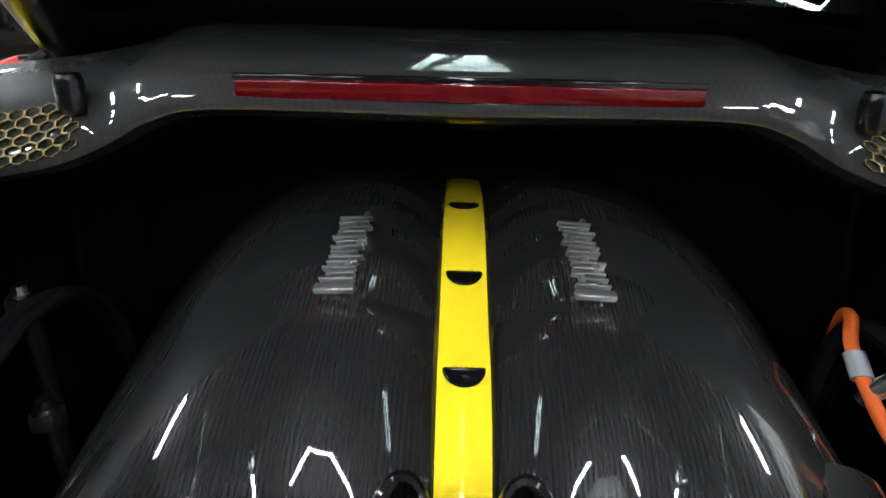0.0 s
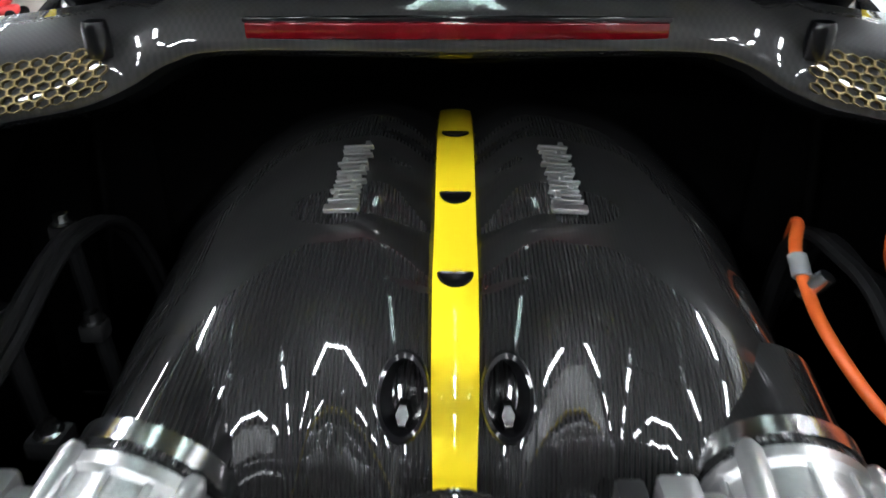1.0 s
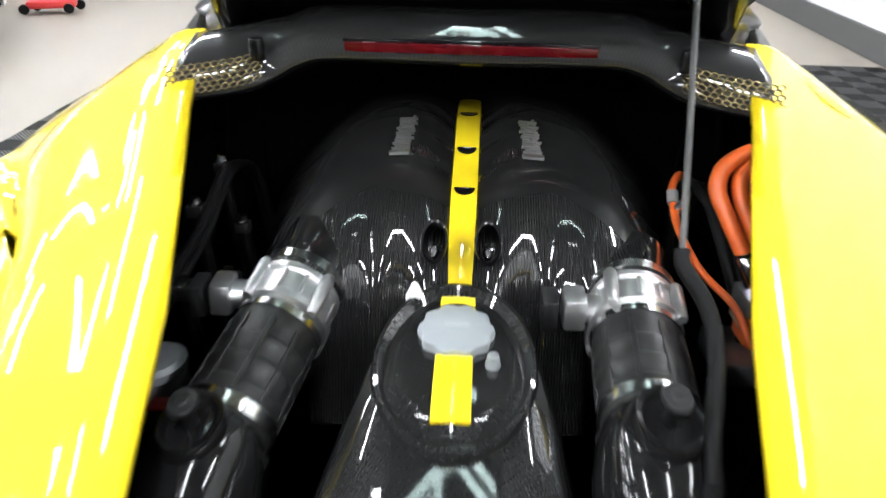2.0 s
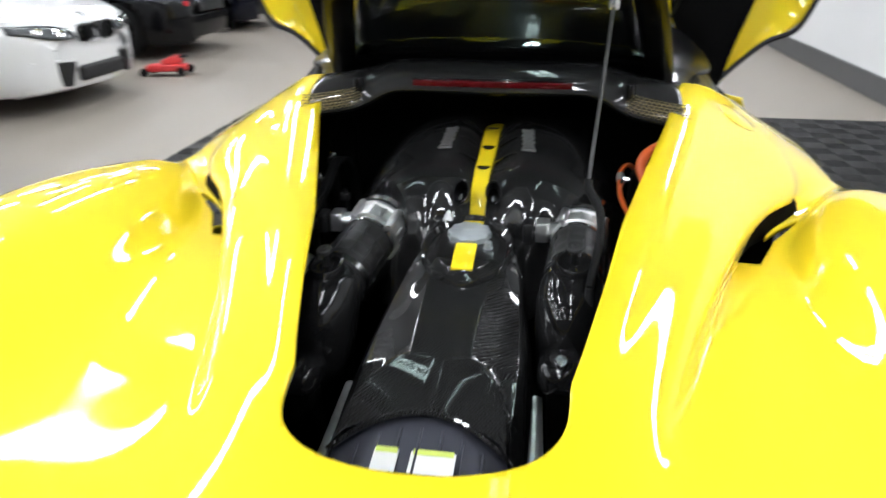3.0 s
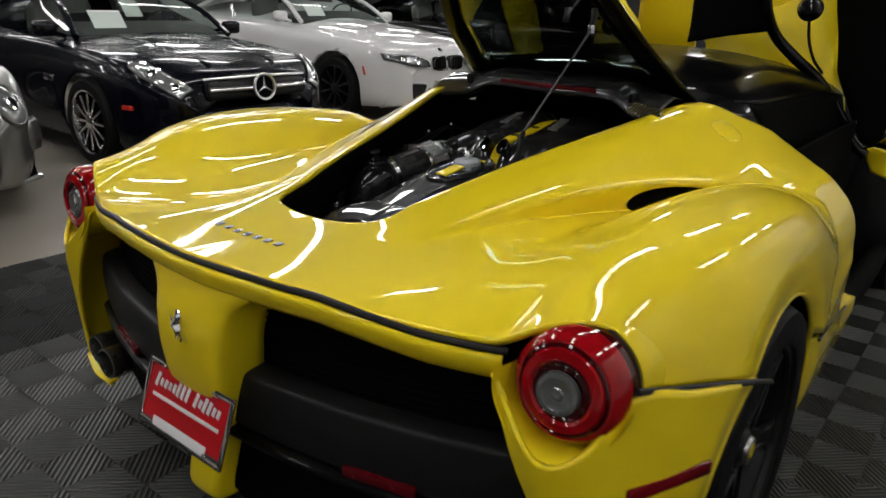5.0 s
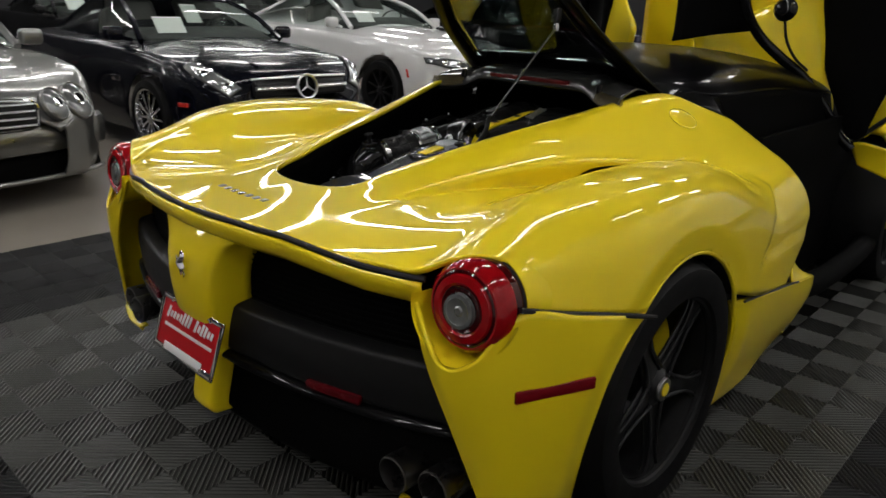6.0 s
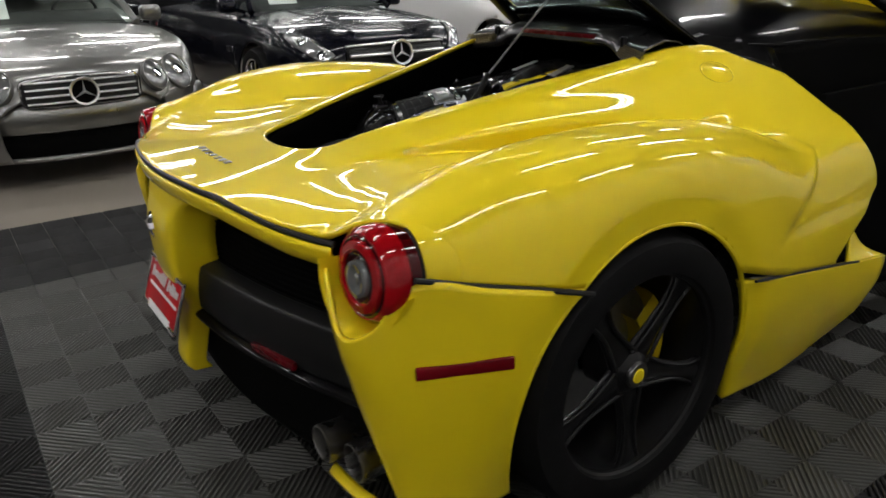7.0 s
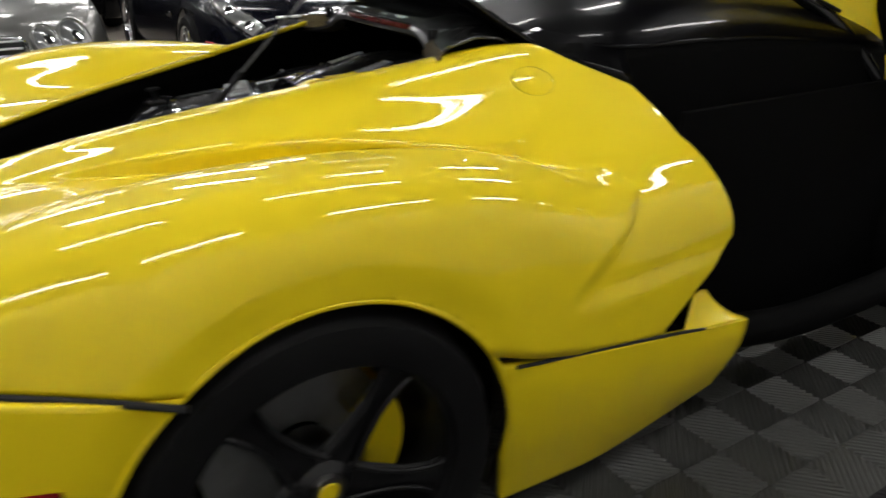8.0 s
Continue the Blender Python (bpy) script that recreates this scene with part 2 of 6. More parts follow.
def rib_cell():
    """One square of diagonal ribs on a thin plate, as vertices and faces."""
    h = CELL / 2 - .0008
    vs = [(-h, -h, .002), (h, -h, .002), (h, h, .002), (-h, h, .002)]
    fs = [(0, 1, 2, 3)]
    n, d = 14, Vector((1, 1, 0)).normalized()
    side = Vector((-1, 1, 0)).normalized()
    for k in range(n):
        o = (k - (n - 1) / 2) * (2 * h * 1.414 / n)
        L = h * 1.414 - abs(o)
        if L < .006:
            continue
        i = len(vs)
        for s, wv, z in ((-1, .0048, .002), (-1, .0034, .0056), (-1, .0012, .0075), (1, .0012, .0075), (1, .0034, .0056), (1, .0048, .002)):
            for e in (-1, 1):
                Le = max(.002, h * 1.414 - abs(o + s * wv)) - .0015
                p = side * (o + s * wv) + d * (e * Le)
                vs.append((p.x, p.y, z))
        for a in range(5):
            fs.append((i + 2 * a, i + 2 * a + 1, i + 2 * a + 3, i + 2 * a + 2))
    return vs, fs


CELL_V, CELL_F = rib_cell()


def cell_mesh(name, material):
    me = bpy.data.meshes.new(name)
    me.from_pydata(CELL_V, [], CELL_F)
    me.materials.append(material)
    return me


def joined_cells(name, cells, material, label, parent=None):
    V, F = [], []
    for i, j in cells:
        o = len(V)
        q = (i + j) % 2
        for x, y, z in CELL_V:
            if q:
                x, y = -y, x
            V.append((GX + (i + .5) * CELL + x, GY + (j + .5) * CELL + y, z))
        F += [tuple(o + k for k in f) for f in CELL_F]
    me = bpy.data.meshes.new(name)
    me.from_pydata(V, [], F)
    me.materials.append(material)
    ob = new(name, me)
    ob.parent = parent
    tagged(ob, label, "", "", "stuff")
    return ob


mat_base = setting("tile_mat", box(24 * CELL, 62 * CELL, .004, (GX + 0 * CELL, GY + 25 * CELL, .0), 0), TILE_D, "grey interlocking ribbed plastic floor tiles")
mat_base.location = (0, 0, -.0005)
I0, I1, J0, J1 = -9, 9, -1, 40
far = []
me = cell_mesh("tile", TILE_L)
for i in range(I0, I1):
    for j in range(J0, J1):
        near = (j < 4 and i > -9) or (i >= 5 and j < 20)
        under = -5 <= i < 5 and 3 <= j < 24
        if near and not under:
            ob = new("tile", me)
            ob.parent = mat_base
            ob.matrix_basis = pose(GX + (i + .5) * CELL, GY + (j + .5) * CELL, .0005, 0, 0, 90 * ((i + j) % 2))
        else:
            far.append((i, j))
joined_cells("far_tiles", far, TILE_L, "grey ribbed floor tiles further off", mat_base)
border = [(i, j) for i in range(-15, -9) for j in range(-7, 40)] + [(i, j) for i in range(-9, 20) for j in range(-7, -1)]
joined_cells("border_tiles", border, TILE_D, "dark ribbed border tiles", mat_base)
side = [(i, j) for i in range(9, 20) for j in range(-1, 40)]
joined_cells("side_tiles", side, TILE_D, "dark ribbed border tiles by the wall", mat_base)

# ---- the yellow car: body ----
WX, WY, WZ = 1.005, 0.033, 0.368          # right rear wheel


def bay_w(y):
    """Half width of the engine opening at y."""
    if y < -0.443:
        return 0.0
    w = float(np.interp(y, (-.28, -.211, -.07, .122, .335, .539, .749, .879, 1.2), (.187, .205, .238, .277, .336, .394, .445, .480, .58)))
    if y < -0.28:
        u = (-0.28 - y) / 0.163
        w = 0.187 * max(0.0, 1 - u ** 3.0) ** 0.42
    return w


# cross sections of the tail, from the middle to the seam: y at the middle, backward sweep, then (x, z)
SECTIONS = (
    (-0.787, 0.350, (0, .826), (.13, .827), (.24, .826), (.34, .822), (.45, .807), (.56, .789), (.66, .781), (.765, .832), (.83, .846), (.895, .815), (.925, .725)),
    (-0.62, 0.30, (0, .819), (.10, .820), (.18, .821), (.255, .820), (.37, .812), (.55, .815), (.69, .844), (.78, .877), (.865, .864), (.945, .79), (.985, .700)),
    (-0.45, 0.18, (0, .824), (.10, .826), (.19, .827), (.258, .821), (.30, .813), (.51, .825), (.66, .862), (.78, .907), (.89, .900), (.985, .81), (1.022, .690)),
    (-0.28, 0.06, (0, .862), (.19, .864), (.25, .853), (.312, .837), (.342, .824), (.52, .836), (.66, .885), (.78, .927), (.900, .918), (1.000, .825), (1.040, .675)),
    (-0.08, 0.0, (0, .905), (.243, .908), (.31, .889), (.384, .862), (.396, .826), (.53, .838), (.66, .899), (.79, .945), (.915, .943), (1.010, .855), (1.045, .655)),
    (0.18, 0.0, (0, .950), (.30, .953), (.398, .926), (.492, .885), (.480, .817), (.583, .826), (.66, .895), (.79, .942), (.918, .942), (1.012, .855), (1.045, .630)),
    (0.40, 0.0, (0, .992), (.356, .994), (.476, .946), (.592, .879), (.578, .802), (.635, .806), (.705, .880), (.80, .922), (.920, .912), (1.008, .81), (1.040, .550)),
    (0.60, 0.0, (0, 1.03), (.408, 1.031), (.570, .957), (.735, .862), (.738, .842), (.758, .840), (.795, .874), (.86, .884), (.932, .852), (1.004, .735), (1.028, .495)),
    (0.80, 0.0, (0, 1.06), (.455, 1.064), (.57, 1.014), (.69, .944), (.785, .883), (.85, .838), (.898, .803), (.944, .760), (.982, .695), (1.008, .60), (1.016, .460)),
    (1.00, 0.0, (.1, 1.05), (.54, 1.042), (.62, 1.000), (.70, .945), (.77, .902), (.83, .865), (.888, .823), (.938, .772), (.974, .70), (.995, .60), (.999, .430)),
    (1.16, 0.0, (.3, 1.04), (.60, 1.0), (.68, .955), (.75, .905), (.81, .872), (.862, .842), (.91, .803), (.948, .757), (.974, .70), (.986, .62), (.982, .430)),
    (1.30, 0.0, (.35, 1.0), (.62, .96), (.69, .92), (.76, .88), (.81, .85), (.86, .82), (.90, .785), (.935, .745), (.96, .69), (.975, .61), (.968, .420)),
)
secs = [[(x, y0 + c * x * x, z) for x, z in s] for y0, c, *s in SECTIONS]


def steady(pts, n):
    """A curve through the points that never overshoots them."""
    p = np.array(pts, float)
    d = np.diff(p, axis=0)
    m = np.zeros_like(p)
    a, b = d[:-1], d[1:]
    same = a * b > 0
    m[1:-1] = np.where(same, 2 * a * b / np.where(same, a + b, 1.0), 0.0)
    m[0], m[-1] = d[0], d[-1]
    out = []
    for i in range(len(d)):
        for u in np.arange(n) / n:
            h1, h2, h3, h4 = 2 * u ** 3 - 3 * u * u + 1, u ** 3 - 2 * u * u + u, 3 * u * u - 2 * u ** 3, u ** 3 - u * u
            out.append(h1 * p[i] + h2 * m[i] + h3 * p[i + 1] + h4 * m[i + 1])
    out.append(p[-1])
    return np.array(out)


across = [steady(s, 11) for s in secs]
TOP = np.array([spline([s[j] for s in across], 16) for j in range(len(across[0]))]).swapaxes(0, 1).copy()


def eased(P, sigma):
    """Evens out the sheet from rear to front, its ends kept."""
    n = P.shape[0]
    r = int(3 * sigma)
    k = np.exp(-0.5 * (np.arange(-r, r + 1) / sigma) ** 2)
    k /= k.sum()
    ext = np.concatenate([2 * P[0] - P[r:0:-1], P, 2 * P[-1] - P[-2:-r - 2:-1]])
    return np.stack([(ext[i:i + 2 * r + 1] * k[:, None, None]).sum(0) for i in range(n)])


fair = eased(TOP, 10.0)
fair = np.swapaxes(eased(np.swapaxes(fair, 0, 1), 3.5), 0, 1)
TOP = np.swapaxes(eased(np.swapaxes(eased(TOP, 7.5), 0, 1), 1.3), 0, 1)
blend = np.clip((np.arange(TOP.shape[1]) - 70) / 20, 0, 1)
blend = (blend * blend * (3 - 2 * blend))[None, :, None]
TOP = TOP * (1 - blend) + fair * blend
calm = np.swapaxes(eased(np.swapaxes(eased(TOP, 13.0), 0, 1), 8.0), 0, 1)
w_row = np.clip((58 - np.arange(TOP.shape[0])) / 44, 0, 1)
w_col = np.clip((72 - np.arange(TOP.shape[1])) / 16, 0, 1)
blend = (w_row * w_row * (3 - 2 * w_row))[:, None, None] * (w_col * w_col * (3 - 2 * w_col))[None, :, None]
TOP = TOP * (1 - blend) + calm * blend
AY, AZ, ARY, ARZ = 0.042, 0.320, 0.402, 0.432


def arch_bend(P):
    """Turns a narrow band round the wheel arch inwards."""
    for p in P.reshape(-1, 3):
        if p[0] > .88:
            q = math.hypot((p[1] - AY) / ARY, (p[2] - AZ) / ARZ)
            k = min(1.0, max(0.0, (1.20 - q) / 0.20)) * min(1.0, (p[0] - .88) / .06)
            p[0] -= 0.014 * k * k * (3 - 2 * k)
    return P


TOP = arch_bend(TOP)
for p in TOP.reshape(-1, 3):
    if p[0] > .70 and .56 < p[2] < .85:
        # shoulder crease that runs on from the vent and curls down behind the door
        d = (p[1] - float(np.interp(p[2], (.56, .633, .735, .794, .832, .862), (.46, .584, .76, .824, .76, .649)))) / .04
        k = min(1.0, max(0.0, d)) * min(1.0, max(0.0, (p[2] - .57) / .06)) * min(1.0, max(0.0, (.86 - p[2]) / .07))
        p[0] -= 0.011 * k * k * (3 - 2 * k)


def cut_sheet(P, g):
    """The sheet with what lies where g is negative cut away along a clean edge."""
    b2 = bmesh.new()
    n, m = P.shape[:2]
    G = np.array([[g(P[i, j]) for j in range(m)] for i in range(n)])
    vs, cuts = {}, {}

    def vert(k):
        if k not in vs:
            vs[k] = b2.verts.new(P[k])
        return vs[k]

    def crossing(a, b):
        key = (min(a, b), max(a, b))
        if key not in cuts:
            lo, hi = (P[a], P[b]) if G[a] < 0 else (P[b], P[a])
            for _ in range(14):
                mid = (lo + hi) / 2
                if g(mid) < 0:
                    lo = mid
                else:
                    hi = mid
            cuts[key] = b2.verts.new(hi)
        return cuts[key]

    for i in range(n - 1):
        for j in range(m - 1):
            idx = ((i, j), (i, j + 1), (i + 1, j + 1), (i + 1, j))
            neg = [G[k] < 0 for k in idx]
            if all(neg):
                continue
            if not any(neg):
                b2.faces.new([vert(k) for k in idx])
                continue
            loop = []
            for a in range(4):
                b = (a + 1) % 4
                if not neg[a]:
                    loop.append(vert(idx[a]))
                if neg[a] != neg[b]:
                    loop.append(crossing(idx[a], idx[b]))
            if len(loop) > 2:
                b2.faces.new(loop)
    bmesh.ops.remove_doubles(b2, verts=b2.verts[:], dist=2e-4)
    bmesh.ops.dissolve_degenerate(b2, dist=1e-4, edges=b2.edges[:])
    return b2


def arch_g(p):
    return math.hypot((p[1] - AY) / ARY, (p[2] - AZ) / ARZ) - 1 if p[0] > .85 else 1.0


def bay_g(p):
    return p[0] - bay_w(p[1]) if p[1] > -0.443 else 1.0


def vent_g(p):
    """Mouth of the vent: an almond in the steep wall under the blade's edge."""
    if not .24 < p[1] < .58 or abs(p[0] - float(np.interp(p[1], (.18, .40, .60), (.486, .585, .737)))) > .035:
        return 1.0
    u = (p[1] - .408) / .150
    top = float(np.interp(p[1], (.18, .40, .60), (.885, .879, .862))) - .008
    half = .030 - .013 * u
    return abs(u) ** 2.4 + ((p[2] - top + half) / half) ** 2 - 1


def front_g(p):
    """Cut along the door opening."""
    return float(np.interp(p[2], (.459, .582, .644, .69, .739, .816, .868, .897, .927, .966, 1.028, 1.072, 1.09), (.892, 1.06, 1.134, 1.135, 1.122, 1.096, 1.066, 1.065, 1.062, 1.042, .905, .835, .80))) - p[1]


def body_g(p):
    return min(arch_g(p), bay_g(p), vent_g(p), front_g(p))


car = empty("sports_car", "low yellow mid-engined sports car with its engine lid and doors raised", "car")
bm = cut_sheet(TOP, body_g)
mirrored(bm)
bmesh.ops.recalc_face_normals(bm, faces=bm.faces[:])
shell = thick(part("rear_shell", bm, YELLOW, car, "glossy yellow painted rear body shell"), 0.012)

# lower rear corner and skirt
CORNER = (
    ((.692, -.640, .735), (.752, -.652, .60), (.825, -.642, .46), (.884, -.616, .31), (.920, -.592, .19)),
    ((.80, -.668, .622), (.83, -.660, .55), (.868, -.637, .44), (.91, -.605, .29), (.934, -.580, .185)),
    ((.876, -.634, .642), (.893, -.627, .55), (.913, -.607, .44), (.932, -.580, .29), (.945, -.560, .18)),
    ((.925, -.553, .742), (.944, -.553, .56), (.952, -.543, .44), (.960, -.518, .29), (.955, -.505, .172)),
    ((.990, -.41, .716), (1.000, -.42, .555), (1.000, -.42, .44), (.988, -.42, .30), (.965, -.42, .17)),
    ((1.042, -.20, .672), (1.038, -.25, .555), (1.034, -.29, .44), (1.012, -.31, .30), (.972, -.325, .165)),
)


def both_sides(name, P, material, label, t):
    """A sheet on the right and its mirror image on the left, as two parts."""
    for sx in (1, -1):
        bm = cut_sheet(arch_bend(P.copy()), arch_g)
        if sx < 0:
            for v in bm.verts:
                v.co.x = -v.co.x
        bmesh.ops.recalc_face_normals(bm, faces=bm.faces[:])
        up = sum((f.normal.x * sx for f in bm.faces)) > 0
        if not up:
            bmesh.ops.reverse_faces(bm, faces=bm.faces[:])
        thick(part(name, bm, material, car, label), t)


CORNER_P = loft(CORNER, 14, 12)
both_sides("rear_bumper", CORNER_P, YELLOW, "yellow lower rear corner", 0.012)
SKIRT = (
    ((1.030, .38, .530), (1.030, .40, .42), (1.012, .43, .30), (.985, .45, .20), (.968, .46, .12)),
    ((1.024, .66, .486), (1.024, .67, .40), (1.012, .69, .30), (.988, .72, .19), (.968, .74, .115)),
    ((1.008, .97, .432), (1.010, .97, .36), (1.0, .98, .28), (.978, .99, .20), (.955, 1.0, .14)),
    ((1.008, 1.215, .402), (1.010, 1.21, .36), (1.003, 1.20, .305), (.988, 1.18, .25), (.970, 1.165, .195)),
)
SKIRT_P = loft(SKIRT, 12, 10)
both_sides("side_skirt", SKIRT_P, YELLOW, "yellow flared side skirt", 0.02)
for sx in (1, -1):
    Q = loft([[(sx * x, y, z) for x, y, z in r] for r in (((1.002, .97, .426), (.985, 1.0, .46), (.965, 1.03, .50)), ((1.004, 1.09, .412), (.975, 1.09, .445), (.95, 1.09, .495)), ((1.004, 1.208, .402), (.978, 1.17, .42), (.95, 1.13, .45)))], 4, 4)
    thick(part("skirt_flange", grid(Q), YELLOW, car, "yellow inner flange of the skirt"), .008, 0)

# tail strip and the lip beneath it
def tail_y(x):
    return -0.788 + 0.350 * x * x


def tail_z(x):
    return float(np.interp(abs(x), (0, .2, .36, .45, .56, .66, .72), (.821, .822, .817, .803, .784, .776, .774)))


strip = [(x, tail_y(x) + .004, tail_z(x) - .004) for x in np.linspace(-.705, .705, 37)]
part("tail_strip", tube(strip, 0.0075, 8, 2), BLACK, car, "narrow black strip along the tail edge")
under = []
for x in np.linspace(-.70, .70, 41):
    zt, y = tail_z(x) - .012, tail_y(x)
    under.append([(x, y + .001, zt), (x, y - .002, zt - .012), (x, y + .004, zt - .035), (x, y + .022, zt - .052), (x, y + .07, zt - .060)])
thick(part("tail_lip", grid(np.array(under)), YELLOW, car, "yellow lip under the tail strip"), 0.01, 0)


def wheel():
    root = new("wheel")
    root.parent = car
    tyre = [(.25, .14), (.262, .165), (.30, .172), (.335, .165), (.352, .13), (.357, .08), (.357, -.08), (.352, -.13), (.335, -.165), (.30, -.172), (.262, -.165), (.25, -.14), (.25, .14)]
    part("tyre", lathe(tyre, pose(0, 0, 0, 0, 90, 0), 64), RUBBER, root, "wide black low-profile tyre")
    rim = [(.235, -.14), (.258, -.13), (.262, .14), (.268, .156), (.262, .16), (.252, .15), (.245, .10), (.235, .02), (.225, -.13), (.235, -.14)]
    part("rim", lathe(rim, pose(0, 0, 0, 0, 90, 0), 64), WHEELGREY, root, "dark grey alloy rim")
    for k in range(5):
        b2 = tube([(.105, 0, .02), (.112, 0, .10), (.118, 0, .17), (.124, 0, .225), (.122, 0, .262)], .03, 14, 5, None, (.046, .031, .024, .030, .046), .42)
        for sgn in (-1, 1):
            b2 = tube([(.122, sgn * .040, .04), (.127, sgn * .026, .10), (.131, sgn * .019, .17), (.134, sgn * .027, .228), (.132, sgn * .042, .258)], .006, 8, 5, b2, (.006, .006, .005, .006, .007))
        b2.transform(pose(0, 0, 0, 72 * k + 36, 0, 0))
        part("spoke", b2, WHEELGREY, root, "dark grey spoke with raised edges")
    part("hub", lathe([(0, .14), (.03, .14), (.036, .134), (.05, .126), (.062, .11), (.065, .02)], pose(0, 0, 0, 0, 90, 0), 32), WHEELGREY, root, "dark hub")
    part("hub_ring", lathe([(.020, .1465), (.031, .146), (.034, .140), (.034, .13)], pose(0, 0, 0, 0, 90, 0), 28), EXHAUST, root, "grey centre cap")
    part("hub_badge", lathe([(0, .148), (.017, .148), (.020, .1455), (.020, .135)], pose(0, 0, 0, 0, 90, 0), 28), YELLOW, root, "small yellow round badge")
    part("brake_disc", lathe([(.06, .0), (.19, .0), (.19, -.03), (.06, -.03), (.06, 0)], pose(0, 0, 0, 0, 90, 0), 48), METAL, root, "grey brake disc")
    cal = lathe([(.12, .05), (.20, .05), (.205, .03), (.205, -.04), (.12, -.04), (.12, .05)], pose(0, 0, 0, 0, 90, 0), 16, None, 66, 134)
    part("brake_caliper", cal, YELLOW, root, "yellow brake caliper")
    return root


w = wheel()
w.scale = (1.0, 1.03, 1.03)
w.location = (WX - .150, WY, WZ)
w2 = copy_thing(w, pose(-WX + .150, WY, WZ, 0, 0, 180))
for dy in (2.65,):
    for sx in (-1, 1):
        copy_thing(w, pose(sx * (WX - .19), WY + dy, WZ - .01, 0, 0, 0 if sx > 0 else 180))
skin = np.concatenate([TOP.reshape(-1, 3), arch_bend(CORNER_P.copy()).reshape(-1, 3), arch_bend(SKIRT_P.copy()).reshape(-1, 3)])
skin = skin[skin[:, 0] > .90]


def skin_x(y, z):
    """How far out the body's side lies at this place."""
    d = (skin[:, 1] - y) ** 2 + (skin[:, 2] - z) ** 2
    k = np.argsort(d)[:6]
    return float(np.average(skin[k, 0], weights=1 / (d[k] + 1e-5)))


for line, r in ((((-.556, .752), (-.50, .737), (-.445, .722), (-.38, .708), (-.31, .694), (-.25, .682), (-.200, .672)), .0065), (((.430, .525), (.49, .515), (.55, .506), (.67, .486), (.80, .464), (.95, .438), (1.05, .418)), .0042)):
    for sx in (1, -1):
        far = [(y, skin_x(y, z)) for y, z in line if y < -.28 or y > .48]
        fit = np.polyfit([p[0] for p in far], [p[1] for p in far], 2)
        seam = [(sx * (float(np.polyval(fit, y)) - .001), y, z) for y, z in line]
        part("body_seam", tube(seam, r, 8, 6), BLACK, car, "black panel gap")
lip_a = np.arange(-6, 202, 6)
lip_x = np.array([skin_x(AY + ARY * math.cos(radians(a)), AZ + ARZ * math.sin(radians(a))) for a in lip_a]) - .006
lip_x[1:-1] = (lip_x[:-2] + 2 * lip_x[1:-1] + lip_x[2:]) / 4
for sx in (1, -1):
    lip = [(sx * float(lip_x[n]), AY + (ARY + .003) * math.cos(radians(a)), AZ + (ARZ + .003) * math.sin(radians(a))) for n, a in enumerate(lip_a)]
    part("arch_lip", tube(lip, .007, 8, 2), YELLOW, car, "rolled yellow wheel arch lip")
    b2 = lathe([(.432, .0), (.44, -.42), (.05, -.42)], pose(sx * .915, WY, WZ, 0, 90 * sx, 0), 40, None)
    part("wheel_well", b2, VOID, car, "black wheel well")
    # Solid tube behind the vent mouth; its near-black supplies the opening's shade.
    b2 = tube([(sx * x, y, z) for x, y, z in ((.425, .18, .815), (.525, .40, .825), (.665, .58, .825))], .052, 14, 6)
    part("vent_duct", b2, VOID, car, "near-black backing behind the fender vent, for its shade")


def tail_lamp(sx):
    root = new("tail_lamp")
    root.parent = car
    m = pose(.820, -.600, .738, 90, 0, 0) @ pose(0, 0, 0, 0, 3, 0) @ pose(0, 0, 0, -4, 0, 0)
    part("housing", lathe([(.122, -.15), (.119, -.10), (.115, -.072), (.111, -.064), (.107, -.066), (.106, -.085)], m, 48), YELLOW, root, "yellow lamp housing")
    part("gasket", lathe([(.1075, -.085), (.1072, -.062), (.1035, -.060)], m, 48), BLACK, root, "thin black seal")
    part("lens", lathe([(.036, .016), (.044, .018), (.050, .022), (.053, .021)], m, 48), REDDEEP, root, "dark ring round the clear lens")
    part("lens", lathe([(.053, .021), (.058, .025), (.074, .022), (.077, .016)], m, 48), RED, root, "bright red lens ring")
    part("lens", lathe([(.077, .016), (.080, .018), (.084, .014)], m, 48), REDDEEP, root, "dark red dividing ring")
    part("lens", lathe([(.084, .014), (.088, .014), (.098, .004), (.103, -.022), (.1035, -.035)], m, 48), RED, root, "bright red outer lens ring")
    part("lens", lathe([(.1035, -.035), (.104, -.040), (.104, -.09)], m, 48), REDDEEP, root, "deep red lens side")
    cup = []
    for a in range(176, 352, 6):
        h = float(np.interp(a, (180, 270, 350), (.044, .046, -.035)))
        r = float(np.interp(a, (180, 270, 350), (.120, .124, .114)))
        cup.append([(q * math.cos(radians(a)), q * math.sin(radians(a)), z) for q, z in ((.1065, -.085), (.110, -.03), ((r + .112) / 2, h * .5), (r, h))])
    b2 = grid(np.array(cup))
    b2.transform(m)
    part("lamp_cup", b2, YELLOW, root, "yellow cup under the lens")
    m2 = m @ pose(-.006, -.006, .0)
    part("inner_ring", lathe([(0, .022), (.008, .024), (.012, .021), (.024, .023), (.030, .026), (.038, .024), (.041, .016)], m2, 40), GREYLENS, root, "clear grey inner lens")
    if sx < 0:
        for o in root.children:
            for v in o.data.vertices:
                v.co.x = -v.co.x
            o.data.flip_normals()
    return root


tail_lamp(1), tail_lamp(-1)


# ---- the yellow car: tail face ----
def arc_y(x, y0):
    return y0 + 0.27 * x * x


